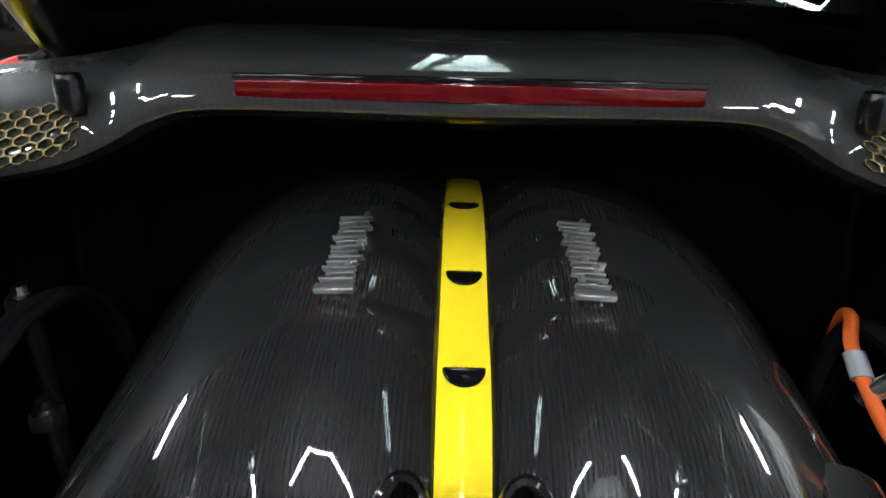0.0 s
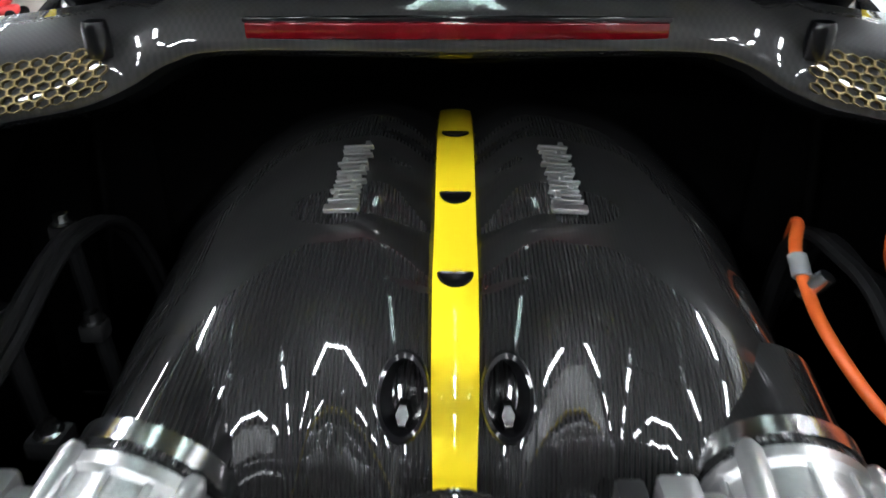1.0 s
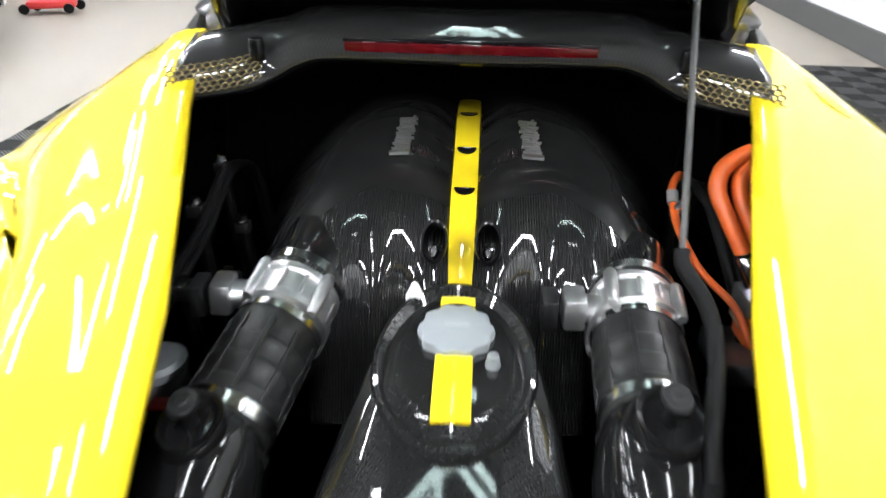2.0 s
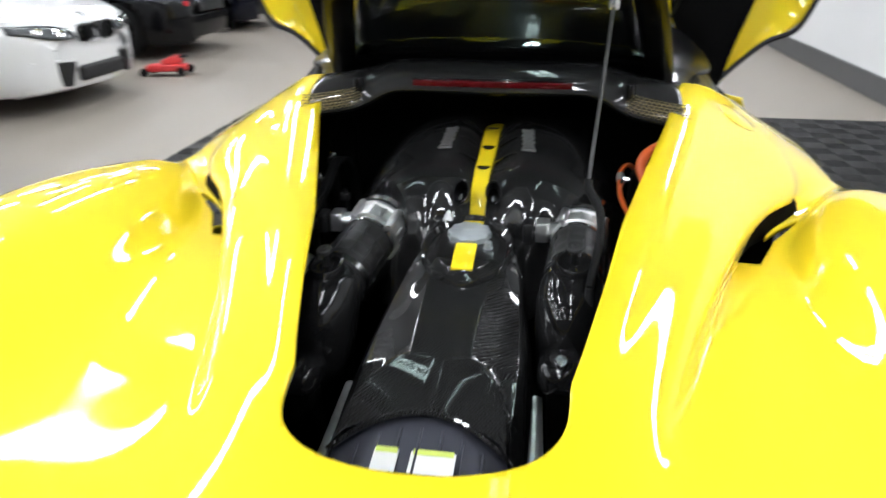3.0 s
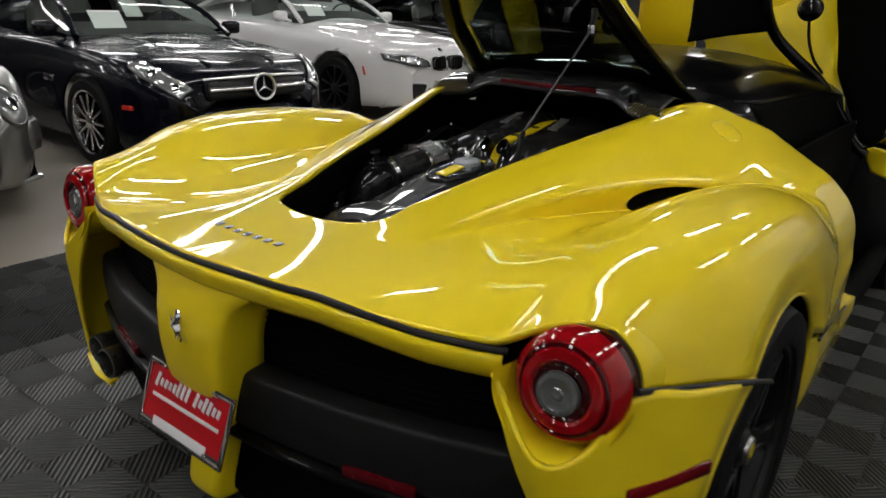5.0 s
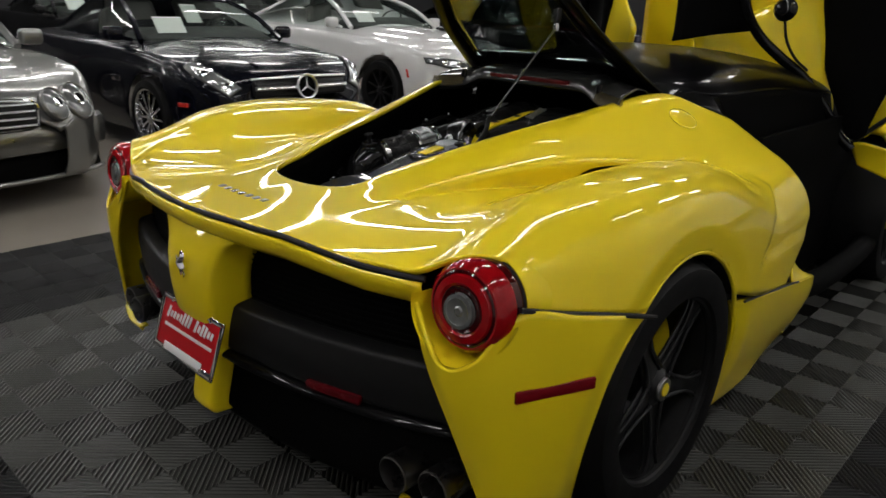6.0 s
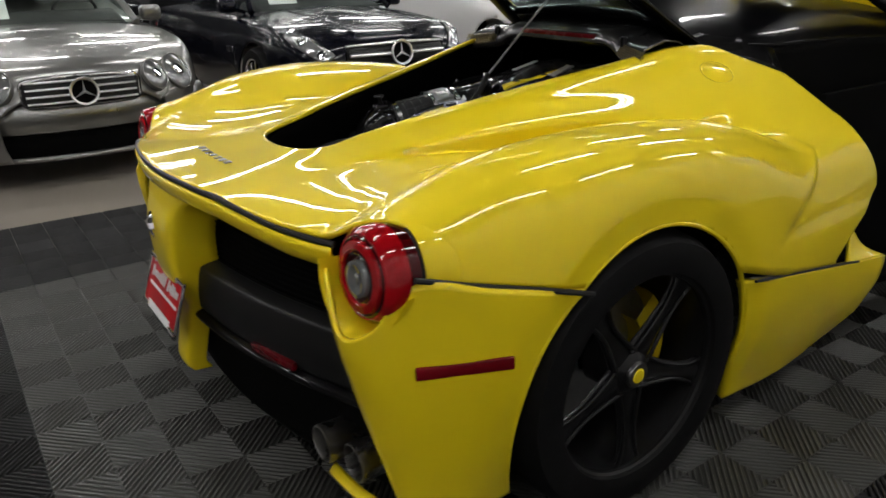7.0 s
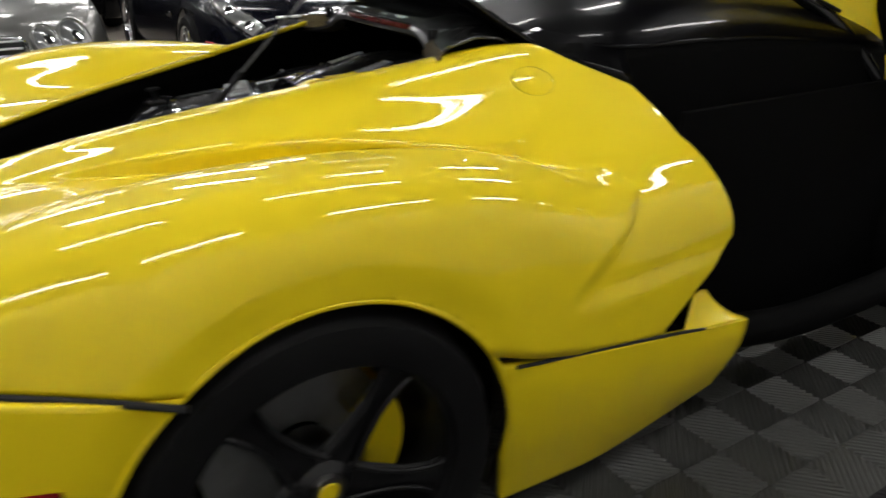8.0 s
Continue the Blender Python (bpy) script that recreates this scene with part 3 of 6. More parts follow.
def band(name, zs, half, material, label, t=0.012, n=33):
    """A band across the tail, bowed in plan: (height, y at the middle) from top to bottom."""
    P = np.array([[(x, arc_y(x, y), z) for z, y in zs] for x in np.linspace(-half, half, n)])
    rows = np.array([spline(r, 4) for r in P])
    return thick(part(name, grid(rows), material, car, label), t, 0)


# Solid sheet behind the wires; the recess's shade is in its colour.
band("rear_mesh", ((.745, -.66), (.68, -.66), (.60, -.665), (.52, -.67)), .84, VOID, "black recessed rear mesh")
band("bumper_beam", ((.560, -.68), (.552, -.722), (.540, -.732), (.49, -.738), (.44, -.735), (.418, -.728), (.412, -.70)), .82, BEAM, "wide flat dark carbon bumper beam")
band("beam_lip", ((.412, -.71), (.402, -.742), (.392, -.745), (.385, -.72)), .80, BLACKGLOSS, "glossy black lip under the bumper beam")
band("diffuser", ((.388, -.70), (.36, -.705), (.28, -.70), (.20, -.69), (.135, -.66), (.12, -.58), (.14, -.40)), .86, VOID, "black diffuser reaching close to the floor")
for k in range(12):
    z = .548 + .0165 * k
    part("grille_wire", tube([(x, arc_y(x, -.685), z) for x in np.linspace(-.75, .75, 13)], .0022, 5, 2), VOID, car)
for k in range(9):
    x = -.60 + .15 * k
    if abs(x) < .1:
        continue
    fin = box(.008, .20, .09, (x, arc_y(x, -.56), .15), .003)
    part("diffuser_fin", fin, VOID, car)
pil = []
for z, w_, y in ((.782, .24, -.750), (.755, .185, -.765), (.72, .140, -.783), (.66, .120, -.800), (.58, .112, -.801), (.50, .098, -.790), (.44, .080, -.765), (.40, .066, -.760), (.32, .058, -.773), (.245, .054, -.787), (.215, .050, -.773)):
    deep = .12 if z > .45 else .05
    pil.append([(-w_, y + deep, z), (-w_ * .95, y + .03, z), (-w_ * .84, y + .006, z), (-w_ * .4, y, z), (w_ * .4, y, z), (w_ * .84, y + .006, z), (w_ * .95, y + .03, z), (w_, y + deep, z)])
thick(part("centre_pillar", grid(loft(pil, 5, 4)), YELLOW, car, "yellow pillar in the middle of the tail"), 0.012, 0)
# emblem: a plain upright chrome shape
b2 = tube([(0, -.812, .700), (.006, -.815, .685), (-.004, -.816, .668), (.004, -.816, .650), (-.006, -.814, .632)], .006, 8, 6, None, (.004, .008, .011, .008, .004), .6)
b2 = tube([(-.004, -.815, .668), (-.016, -.815, .672), (-.020, -.815, .684)], .004, 6, 4, b2)
b2 = tube([(.004, -.815, .650), (.014, -.815, .640), (.010, -.815, .630)], .0035, 6, 4, b2)
part("tail_badge", b2, CHROME, car, "small upright chrome badge")
for sx in (1, -1):
    for x, y in ((.664, -.612), (.770, -.585)):
        m = pose(sx * x, y, .270, 90, 0, 0)
        part("exhaust_pipe", lathe([(.036, -.10), (.044, -.08), (.047, .03), (.047, .05), (.043, .052), (.041, .04), (.038, -.06), (0, -.062)], m, 32), EXHAUST, car, "round steel exhaust tip")
    fin = box(.17, .02, .026, (sx * .47, arc_y(.47, -.742), .424), .008, (0, 0, sx * 14))
    part("rear_reflector", fin, BRAKERED, car, "dark red reflector")
    lip = loft([[(sx * x, y, z) for x, y, z in r] for r in (((.665, -.630, .205), (.675, -.650, .196), (.685, -.640, .180)), ((.78, -.618, .196), (.79, -.638, .188), (.80, -.625, .172)), ((.90, -.590, .200), (.91, -.600, .192), (.915, -.590, .172)))], 5, 4)
    thick(part("exhaust_lip", grid(lip), YELLOW, car, "yellow lip beneath the exhaust tips"), .008, 0)
    mk_ = box(.010, .205, .030, (sx * .977, -.474, .5565), .0045, (0, 0, sx * -22.9))
    part("side_marker", mk_, REDDARK, car, "slim dark red side marker")
    # raised filler ring on the right fin only
k = np.unravel_index(np.argmin((TOP[:, :, 0] - .598) ** 2 + (TOP[:, :, 1] - .772) ** 2), TOP.shape[:2])
q = Vector(TOP[k])
nrm = Vector(TOP[k[0] + 4, k[1]] - TOP[k[0] - 4, k[1]]).cross(Vector(TOP[k[0], k[1] + 4] - TOP[k[0], k[1] - 4]))
nrm = nrm if nrm.z > 0 else -nrm
m = Matrix.Translation(q - nrm.normalized() * .002) @ nrm.to_track_quat("Z", "Y").to_matrix().to_4x4()
part("fuel_flap", lathe([(.0, .004), (.046, .0035), (.0500, .002), (.0510, -.008)], m, 48), YELLOW, car, "round flush yellow fuel flap")
part("flap_gap", lathe([(.0512, .0018), (.0516, .0026), (.0521, .0018)], m, 48), BLACK, car, "thin dark gap round the fuel flap")
# seven raised letters of the maker, drawn as plain chrome bars
for k in range(7):
    x = -.105 + .035 * k
    y = -.622 + .3 * x * x
    z = float(TOP.reshape(-1, 3)[np.argmin((TOP[:, :, 0] - abs(x)) ** 2 + (TOP[:, :, 1] - y) ** 2)][2])
    bar = box(.017, .020, .004, (0, 0, 0), .0015)
    bar.transform(pose(x, y, z + .0012, 3, 0, 2))
    part("tail_letter", bar, EXHAUST, car, "small chrome bar")


def number_plate():
    root = empty("number_plate", "red and white dealer plate in a chrome frame", "number plate")
    m = pose(0, -.812, .456, 90 - 18.5, 0, 0)
    part("plate", box(.300, .148, .003, (0, 0, 0), .001), PLATERED, root, "red plate")
    fr = None
    for sx, sy, at in ((.318, .014, (0, .073, .003)), (.318, .022, (0, -.071, .003)), (.012, .16, (-.153, 0, .003)), (.012, .16, (.153, 0, .003))):
        fr = box(sx, sy, .008, at, .003, (0, 0, 0), fr)
    part("plate_frame", fr, CHROME, root, "chrome frame")
    for k in range(15):
        if k == 8:
            continue
        hgt = (.034, .018, .020, .018, .022, .034, .034, .034, 0, .034, .020, .034, .030, .020, .020)[k]
        part("script_bar", box(.0105, hgt, .002, (-.116 + .0165 * k, .026 + hgt * .2, .003), .0008, (0, 0, -14)), PLATEWHITE, root, "white bar in place of script")
    part("text_bar", box(.25, .009, .002, (0, -.004, .003), .0008), PLATEWHITE, root, "white bar in place of small print")
    part("text_bar", box(.20, .022, .003, (0, -.060, .006), .001), PLATEWHITE, root, "white bar in place of small print")
    for sx in (-1, 1):
        for sy in (-1, 1):
            part("screw", lathe([(0, .010), (.005, .009), (.006, .004)], pose(sx * .10, sy * .068, 0), 12), CHROME, root)
    root.matrix_basis = m
    return root


number_plate()


# ---- the yellow car: engine bay ----
def bay_z(y):
    return float(np.interp(y, (-.443, -.28, -.08, .18, .40, .60, .9), (.812, .860, .905, .955, .995, 1.028, 1.072)))


# Lining sheets shut the bay in; their near-black stands for its shade.
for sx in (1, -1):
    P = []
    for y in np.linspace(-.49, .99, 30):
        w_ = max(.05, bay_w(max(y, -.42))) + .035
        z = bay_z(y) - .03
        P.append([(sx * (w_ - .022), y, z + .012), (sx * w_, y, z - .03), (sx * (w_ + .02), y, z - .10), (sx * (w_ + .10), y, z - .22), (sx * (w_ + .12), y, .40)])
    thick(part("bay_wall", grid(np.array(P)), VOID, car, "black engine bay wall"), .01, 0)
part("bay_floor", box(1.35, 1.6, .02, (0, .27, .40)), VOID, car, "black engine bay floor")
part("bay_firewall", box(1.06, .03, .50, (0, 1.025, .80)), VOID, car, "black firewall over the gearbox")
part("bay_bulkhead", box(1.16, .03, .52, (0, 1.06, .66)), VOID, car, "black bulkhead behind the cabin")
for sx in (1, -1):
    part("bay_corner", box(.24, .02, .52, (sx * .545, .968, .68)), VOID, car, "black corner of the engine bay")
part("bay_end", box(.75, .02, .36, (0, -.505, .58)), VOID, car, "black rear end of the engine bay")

engine = empty("engine", "engine under black carbon covers with a yellow centre stripe", "engine")


def ease(x, xs, ys):
    """Smooth curve through points (cubic, no overshoot at the ends)."""
    if x <= xs[0]:
        return ys[0]
    if x >= xs[-1]:
        return ys[-1]
    k = max(i for i in range(len(xs) - 1) if xs[i] <= x)
    sl = [(ys[i + 1] - ys[i]) / (xs[i + 1] - xs[i]) for i in range(len(xs) - 1)]

    def tan(i):
        if i == 0:
            return sl[0]
        if i == len(xs) - 1:
            return sl[-1]
        return 0.0 if sl[i - 1] * sl[i] <= 0 else 2 * sl[i - 1] * sl[i] / (sl[i - 1] + sl[i])

    h = xs[k + 1] - xs[k]
    u = (x - xs[k]) / h
    return (2 * u ** 3 - 3 * u * u + 1) * ys[k] + (u ** 3 - 2 * u * u + u) * h * tan(k) + (3 * u * u - 2 * u ** 3) * ys[k + 1] + (u ** 3 - u * u) * h * tan(k + 1)


def pl_crest(y):
    return ease(y, (.295, .355, .38, .395, .41, .43, .45, .475, .50, .56, .61, .67, .733, .85, .97), (.50, .66, .755, .805, .842, .872, .891, .905, .915, .934, .955, .973, .980, .965, .92))


def pl_top(x, y):
    """Height of the plenum's lacquered carbon top: two broad lobes with a shallow trough in the middle."""
    crest = pl_crest(y)
    trough = ease(y, (.35, .46, .52, .60, .67, .75, .97), (.004, .012, .020, .034, .038, .042, .03))
    a = abs(x)
    if y < .60:
        # horns to the throttles, inner lobes round the ovals and valleys between them
        s = .014 * math.exp(-((a - .20) / .060) ** 2) + .006 * math.exp(-((a - .045) / .045) ** 2) - .020 * math.exp(-((a - .125) / .050) ** 2)
        u = min(1.0, max(0.0, (.60 - y) / .12))
        crest = pl_crest(y + s * u * u * (3 - 2 * u))
    lobe = -trough * math.exp(-(a / .040) ** 2)
    drop = ease(a, (0, .08, .14, .20, .26), (0, .0, -.006, -.018, -.035))
    a2 = a / ease(y, (.36, .42, .60, .70, .80, .90, .97), (.97, 1.0, 1.06, 1.09, 1.07, 1.0, .90))
    side = ease(a2, (0, .15, .19, .22, .25, .27, .29, .31, .325), (1.12, .99, .950, .918, .880, .850, .812, .765, .70))
    groove = 1 - abs(math.sin((y - .545 - .35 * a) * math.pi / .062))
    ribs = -.0055 * math.exp(-((a - .045) / .030) ** 2) * groove ** 2 * min(1.0, max(0.0, (y - .48) / .04))
    top = crest + lobe + drop + ribs
    d = (top - side) / .022
    return side + .5 * (top - side) - .011 * math.sqrt(d * d + 1)


def pl_half(y):
    return ease(y, (.36, .42, .50, .60, .75, .90, .97), (.30, .318, .332, .345, .345, .315, .28))


P = []
for y in np.concatenate([np.linspace(.352, .52, 30), np.linspace(.5265, .97, 72)]):
    h = pl_half(y)
    row = [(h * math.sin(u * math.pi / 2), y, pl_top(h * math.sin(u * math.pi / 2), y)) for u in np.linspace(-1, 1, 71)]
    P.append([(-h - .004, y, .55)] + row + [(h + .004, y, .55)])
front = [[(x, .342, min(z, .62)) for x, y, z in P[0]]]
part("plenum", grid(np.array(front + P)), CARBON, engine, "black woven carbon intake plenum")
# yellow stripe over the plenum
st = []
for y in np.concatenate([np.linspace(.345, .52, 24), np.linspace(.535, .955, 28)]):
    w_ = float(np.interp(y, (.34, .42, .5, .96), (.0135, .0185, .0195, .0205)))
    zc = pl_top(.0, y) + .012
    st.append([(-w_, y, zc - .012), (-w_ * .98, y, zc - .001), (-w_ * .5, y, zc + .0012), (0, y, zc + .0015), (w_ * .5, y, zc + .0012), (w_ * .98, y, zc - .001), (w_, y, zc - .012)])
part("stripe", grid(np.array(st)), YELLOW, engine, "yellow painted stripe")
# half-round recesses in the stripe
for y in (.733, .610, .502):
    b2 = bmesh.new()
    arc = np.linspace(0, math.pi, 17)
    rim = [b2.verts.new((.0155 * math.cos(a), -.0165 * math.sin(a), 0)) for a in arc]
    lip = [b2.verts.new((.0140 * math.cos(a), -.0150 * math.sin(a) - .0006, .0022)) for a in arc]
    mid = [b2.verts.new((.0085 * math.cos(a), -.0085 * math.sin(a) - .002, .0010)) for a in arc]
    for r0, r1 in ((rim, lip), (lip, mid)):
        for i in range(len(r0)):
            j = (i + 1) % len(r0)
            b2.faces.new((r0[i], r0[j], r1[j], r1[i]))
    b2.faces.new(mid)
    slope = math.degrees(math.atan2(pl_top(0, y + .02) - pl_top(0, y - .02), .04))
    b2.transform(pose(0, y, pl_top(0, y) + .0135, slope, 0, 0))
    bmesh.ops.recalc_face_normals(b2, faces=b2.faces[:])
    part("stripe_pocket", b2, BLACKGLOSS, engine, "half-round glossy black pocket in the stripe")
# twin oval openings at the rear of the plenum
for sx in (-1, 1):
    m = Matrix.Translation((sx * .0365, .400, .882)) @ Vector((sx * .10, -.80, .60)).to_track_quat("Z", "Y").to_matrix().to_4x4() @ Matrix.Diagonal((.80, 1.25, 1, 1))
    part("oval_trim", lathe([(.0215, -.01), (.024, .004), (.0225, .007), (.0195, .006), (.018, -.004), (.0165, -.045), (0, -.05)], m, 36), BLACKGLOSS, engine, "glossy black oval opening")
    m2 = m @ pose(0, -.010, -.012)
    part("bolt", lathe([(0, .012), (.006, .012), (.007, .008), (.009, .006), (.009, -.02)], m2, 6), STEEL, engine, "bright bolt")


def script_plate(sx):
    """Cast maker's plate on the plenum, its letters drawn as plain bars."""
    root = new("script_plate")
    root.parent = engine
    y0, y1 = .560, .640
    z0, z1 = pl_top(.10, y0), pl_top(.09, y1)
    m = pose(sx * .098, (y0 + y1) / 2, (z0 + z1) / 2 + .010, math.degrees(math.atan2(z1 - z0, y1 - y0)), sx * 7, sx * 9)
    part("bar", box(.034, .008, .006, (0, -.043, 0), .0015), CASTBRIGHT, root, "bright cast bar", False)
    for k in range(13):
        yy = -.034 + .0059 * k
        part("letter", box((.030, .024, .029, .027)[k % 4], .0026, .006, ((0, .002, -.001)[k % 3], yy, 0), .0008), CASTBRIGHT, root, "bright cast letter bar", False)
    for k in range(7):
        yy = -.032 + .0112 * k
        part("letter", box(.005, .008, .0055, ((-.008, .006, .0, .010, -.010, .004, .009)[k], yy + .0045, 0), .001), CASTBRIGHT, root, "bright cast letter bar", False)
    root.matrix_basis = m


script_plate(1), script_plate(-1)


def intake(sx):
    """Throttle body, ribbed hose and lower elbow of one bank."""
    a = Vector((.240, .388, .806)) if sx > 0 else Vector((-.227, .388, .806))
    b_ = Vector((.222, .205, .785)) if sx > 0 else Vector((-.262, .205, .757))
    d = (b_ - a).normalized()
    base = Matrix.Translation(a) @ d.to_track_quat("Z", "Y").to_matrix().to_4x4()
    root = new("throttle_body")
    root.parent = engine
    part("collar", lathe([(0.0539, -.09), (0.0558, -.02), (0.0595, -.012), (0.0595, .0), (0.0539, .002)], base, 40), CARBON, root, "glossy carbon horn of the plenum")
    part("clamp", lathe([(0.0600, -.018), (0.0618, -.018), (0.0618, -.004), (0.0600, -.004)], base, 40), STEEL, root, "bright band clamp")
    part("casting", lathe([(0.0521, .0), (0.0614, .004), (0.0614, .012), (0.0572, .016), (0.0572, .042), (0.0614, .046), (0.0614, .054), (0.0539, .058)], base, 40), METAL, root, "cast aluminium throttle housing")
    for k in range(12):
        m = base @ pose(0, 0, 0, 0, 0, 30 * k)
        part("rib", box(.008, .006, .030, (0.0563, 0, .029), .0015), METAL, root).matrix_basis = m
    for k in range(4):
        m = base @ pose(0, 0, 0, 0, 0, 90 * k + 35)
        part("lug", lathe([(0, .060), (.006, .060), (.008, .055), (.0095, .04), (.0095, .006), (.006, .0), (0, 0)], m @ pose(0.0632, 0, 0), 14), METAL, root, "cast bolt lug")
    part("screw", box(.010, .022, .012, (0, 0, 0), .002), STEEL, root).matrix_basis = base @ pose(0, 0, 0, 0, 0, 90) @ pose(0, .064, -.010)
    # actuator on the inner side
    act = box(.030, .040, .045, (0, 0, 0), .005)
    act = lathe([(0, .03), (.016, .03), (.018, .026), (.018, -.02), (0, -.02)], pose(.012, 0, .0, 0, 90, 0), 18, act)
    part("actuator", act, METAL, root, "pale cast actuator").matrix_basis = Matrix.Translation(a + Vector((-.085 if sx > 0 else -.095, -.03, .012)))
    part("plug", box(.022, .038, .046, (0, 0, 0), .004), BLACK, root, "black connector plug").matrix_basis = Matrix.Translation(a + Vector((-.118 if sx > 0 else -.128, -.03, .008)))
    # hose
    hose = new("intake_hose")
    hose.parent = engine
    prof = [(0.0521, .055), (0.0558, .060), (0.0567, .075), (0.0581, .085)]
    L = (b_ - a).length
    for k in range(3):
        z = .100 + .028 * k
        prof += [(0.0563, z - .006), (0.0563, z + .006), (0.0586, z + .009), (0.0586, z + .018)]
    z = .19
    while z < L - .008:
        prof += [(0.0539, z), (0.0595, z + .004), (0.0605, z + .009), (0.0549, z + .013)]
        z += .0145
    prof += [(0.0558, L - .01), (0.0558, L + .01)]
    part("sleeve", lathe(prof, base, 44), HOSE, hose, "black ribbed rubber hose")
    for k in range(10):
        m = base @ pose(0, 0, 0, 0, 0, 36 * k)
        part("rib", box(.006, .007, .090, (0.0570, 0, .130), .001), HOSE, hose).matrix_basis = m
    part("clamp", lathe([(0.0572, .062), (0.0591, .062), (0.0591, .072), (0.0572, .072)], base, 40), STEEL, hose, "bright band clamp")
    part("clamp", lathe([(0.0567, L - .012), (0.0591, L - .012), (0.0591, L + .002), (0.0567, L + .002)], base, 40), STEEL, hose, "bright band clamp")
    # elbow with a two-winged quick fastener
    el = new("intake_elbow")
    el.parent = engine
    line = [b_ + d * .004, b_ + d * .032, b_ + d * .058 + Vector((0, 0, -.020)), b_ + d * .072 + Vector((sx * -.004, 0, -.062)), b_ + d * .076 + Vector((sx * -.006, 0, -.15)), b_ + d * .076 + Vector((sx * -.006, 0, -.34))]
    part("elbow", tube(line, .055, 24, 6, None, (.054, .064, .068, .062, .050, .046)), ELBOW, el, "glossy black elbow")
    c = b_ + d * .048 + Vector((0, 0, .064))
    up = pose(c.x, c.y, c.z, 12, 0, 0)
    part("socket", lathe([(.036, -.016), (.036, .002), (.033, .007), (.028, .006), (.024, -.002), (.0, -.003)], up, 28), ELBOW, el, "round moulded socket")
    part("post", lathe([(.0075, .0), (.0065, .020), (.0065, .034)], up, 14), RUBBER, el, "black post")
    part("post_head", lathe([(.0, .040), (.005, .041), (.007, .039), (.014, .039), (.0155, .036), (.0145, .031), (.006, .030)], up, 20), BLACK, el, "round black post head")
    part("seam_band", lathe([(.0585, -.006), (.0615, -.004), (.0615, .004), (.0585, .006)], Matrix.Translation(b_ + d * .020 + Vector((0, 0, -.004))) @ (d + Vector((0, 0, -.2))).to_track_quat("Z", "Y").to_matrix().to_4x4(), 36), BLACK, el, "moulded seam")
    box_at = b_ + d * .165 + Vector((sx * -.006, 0, -.070))
    part("resonator", box(.080, .085, .060, tuple(box_at), .022, (-12, 0, 0), None, 3), ELBOW, el, "rounded black resonator")
    part("resonator_leg", box(.05, .05, box_at.z - .42, (box_at.x, box_at.y, (box_at.z + .40) / 2), .006), VOID, el)
    part("bolt", lathe([(0, .014), (.010, .014), (.012, .010), (.012, .0), (.018, -.004)], Matrix.Translation(box_at + Vector((0, -.020, .030))) @ pose(0, 0, 0, 30, 0, 0), 12), STEEL, el, "bright bolt head")
    return root


intake(1), intake(-1)


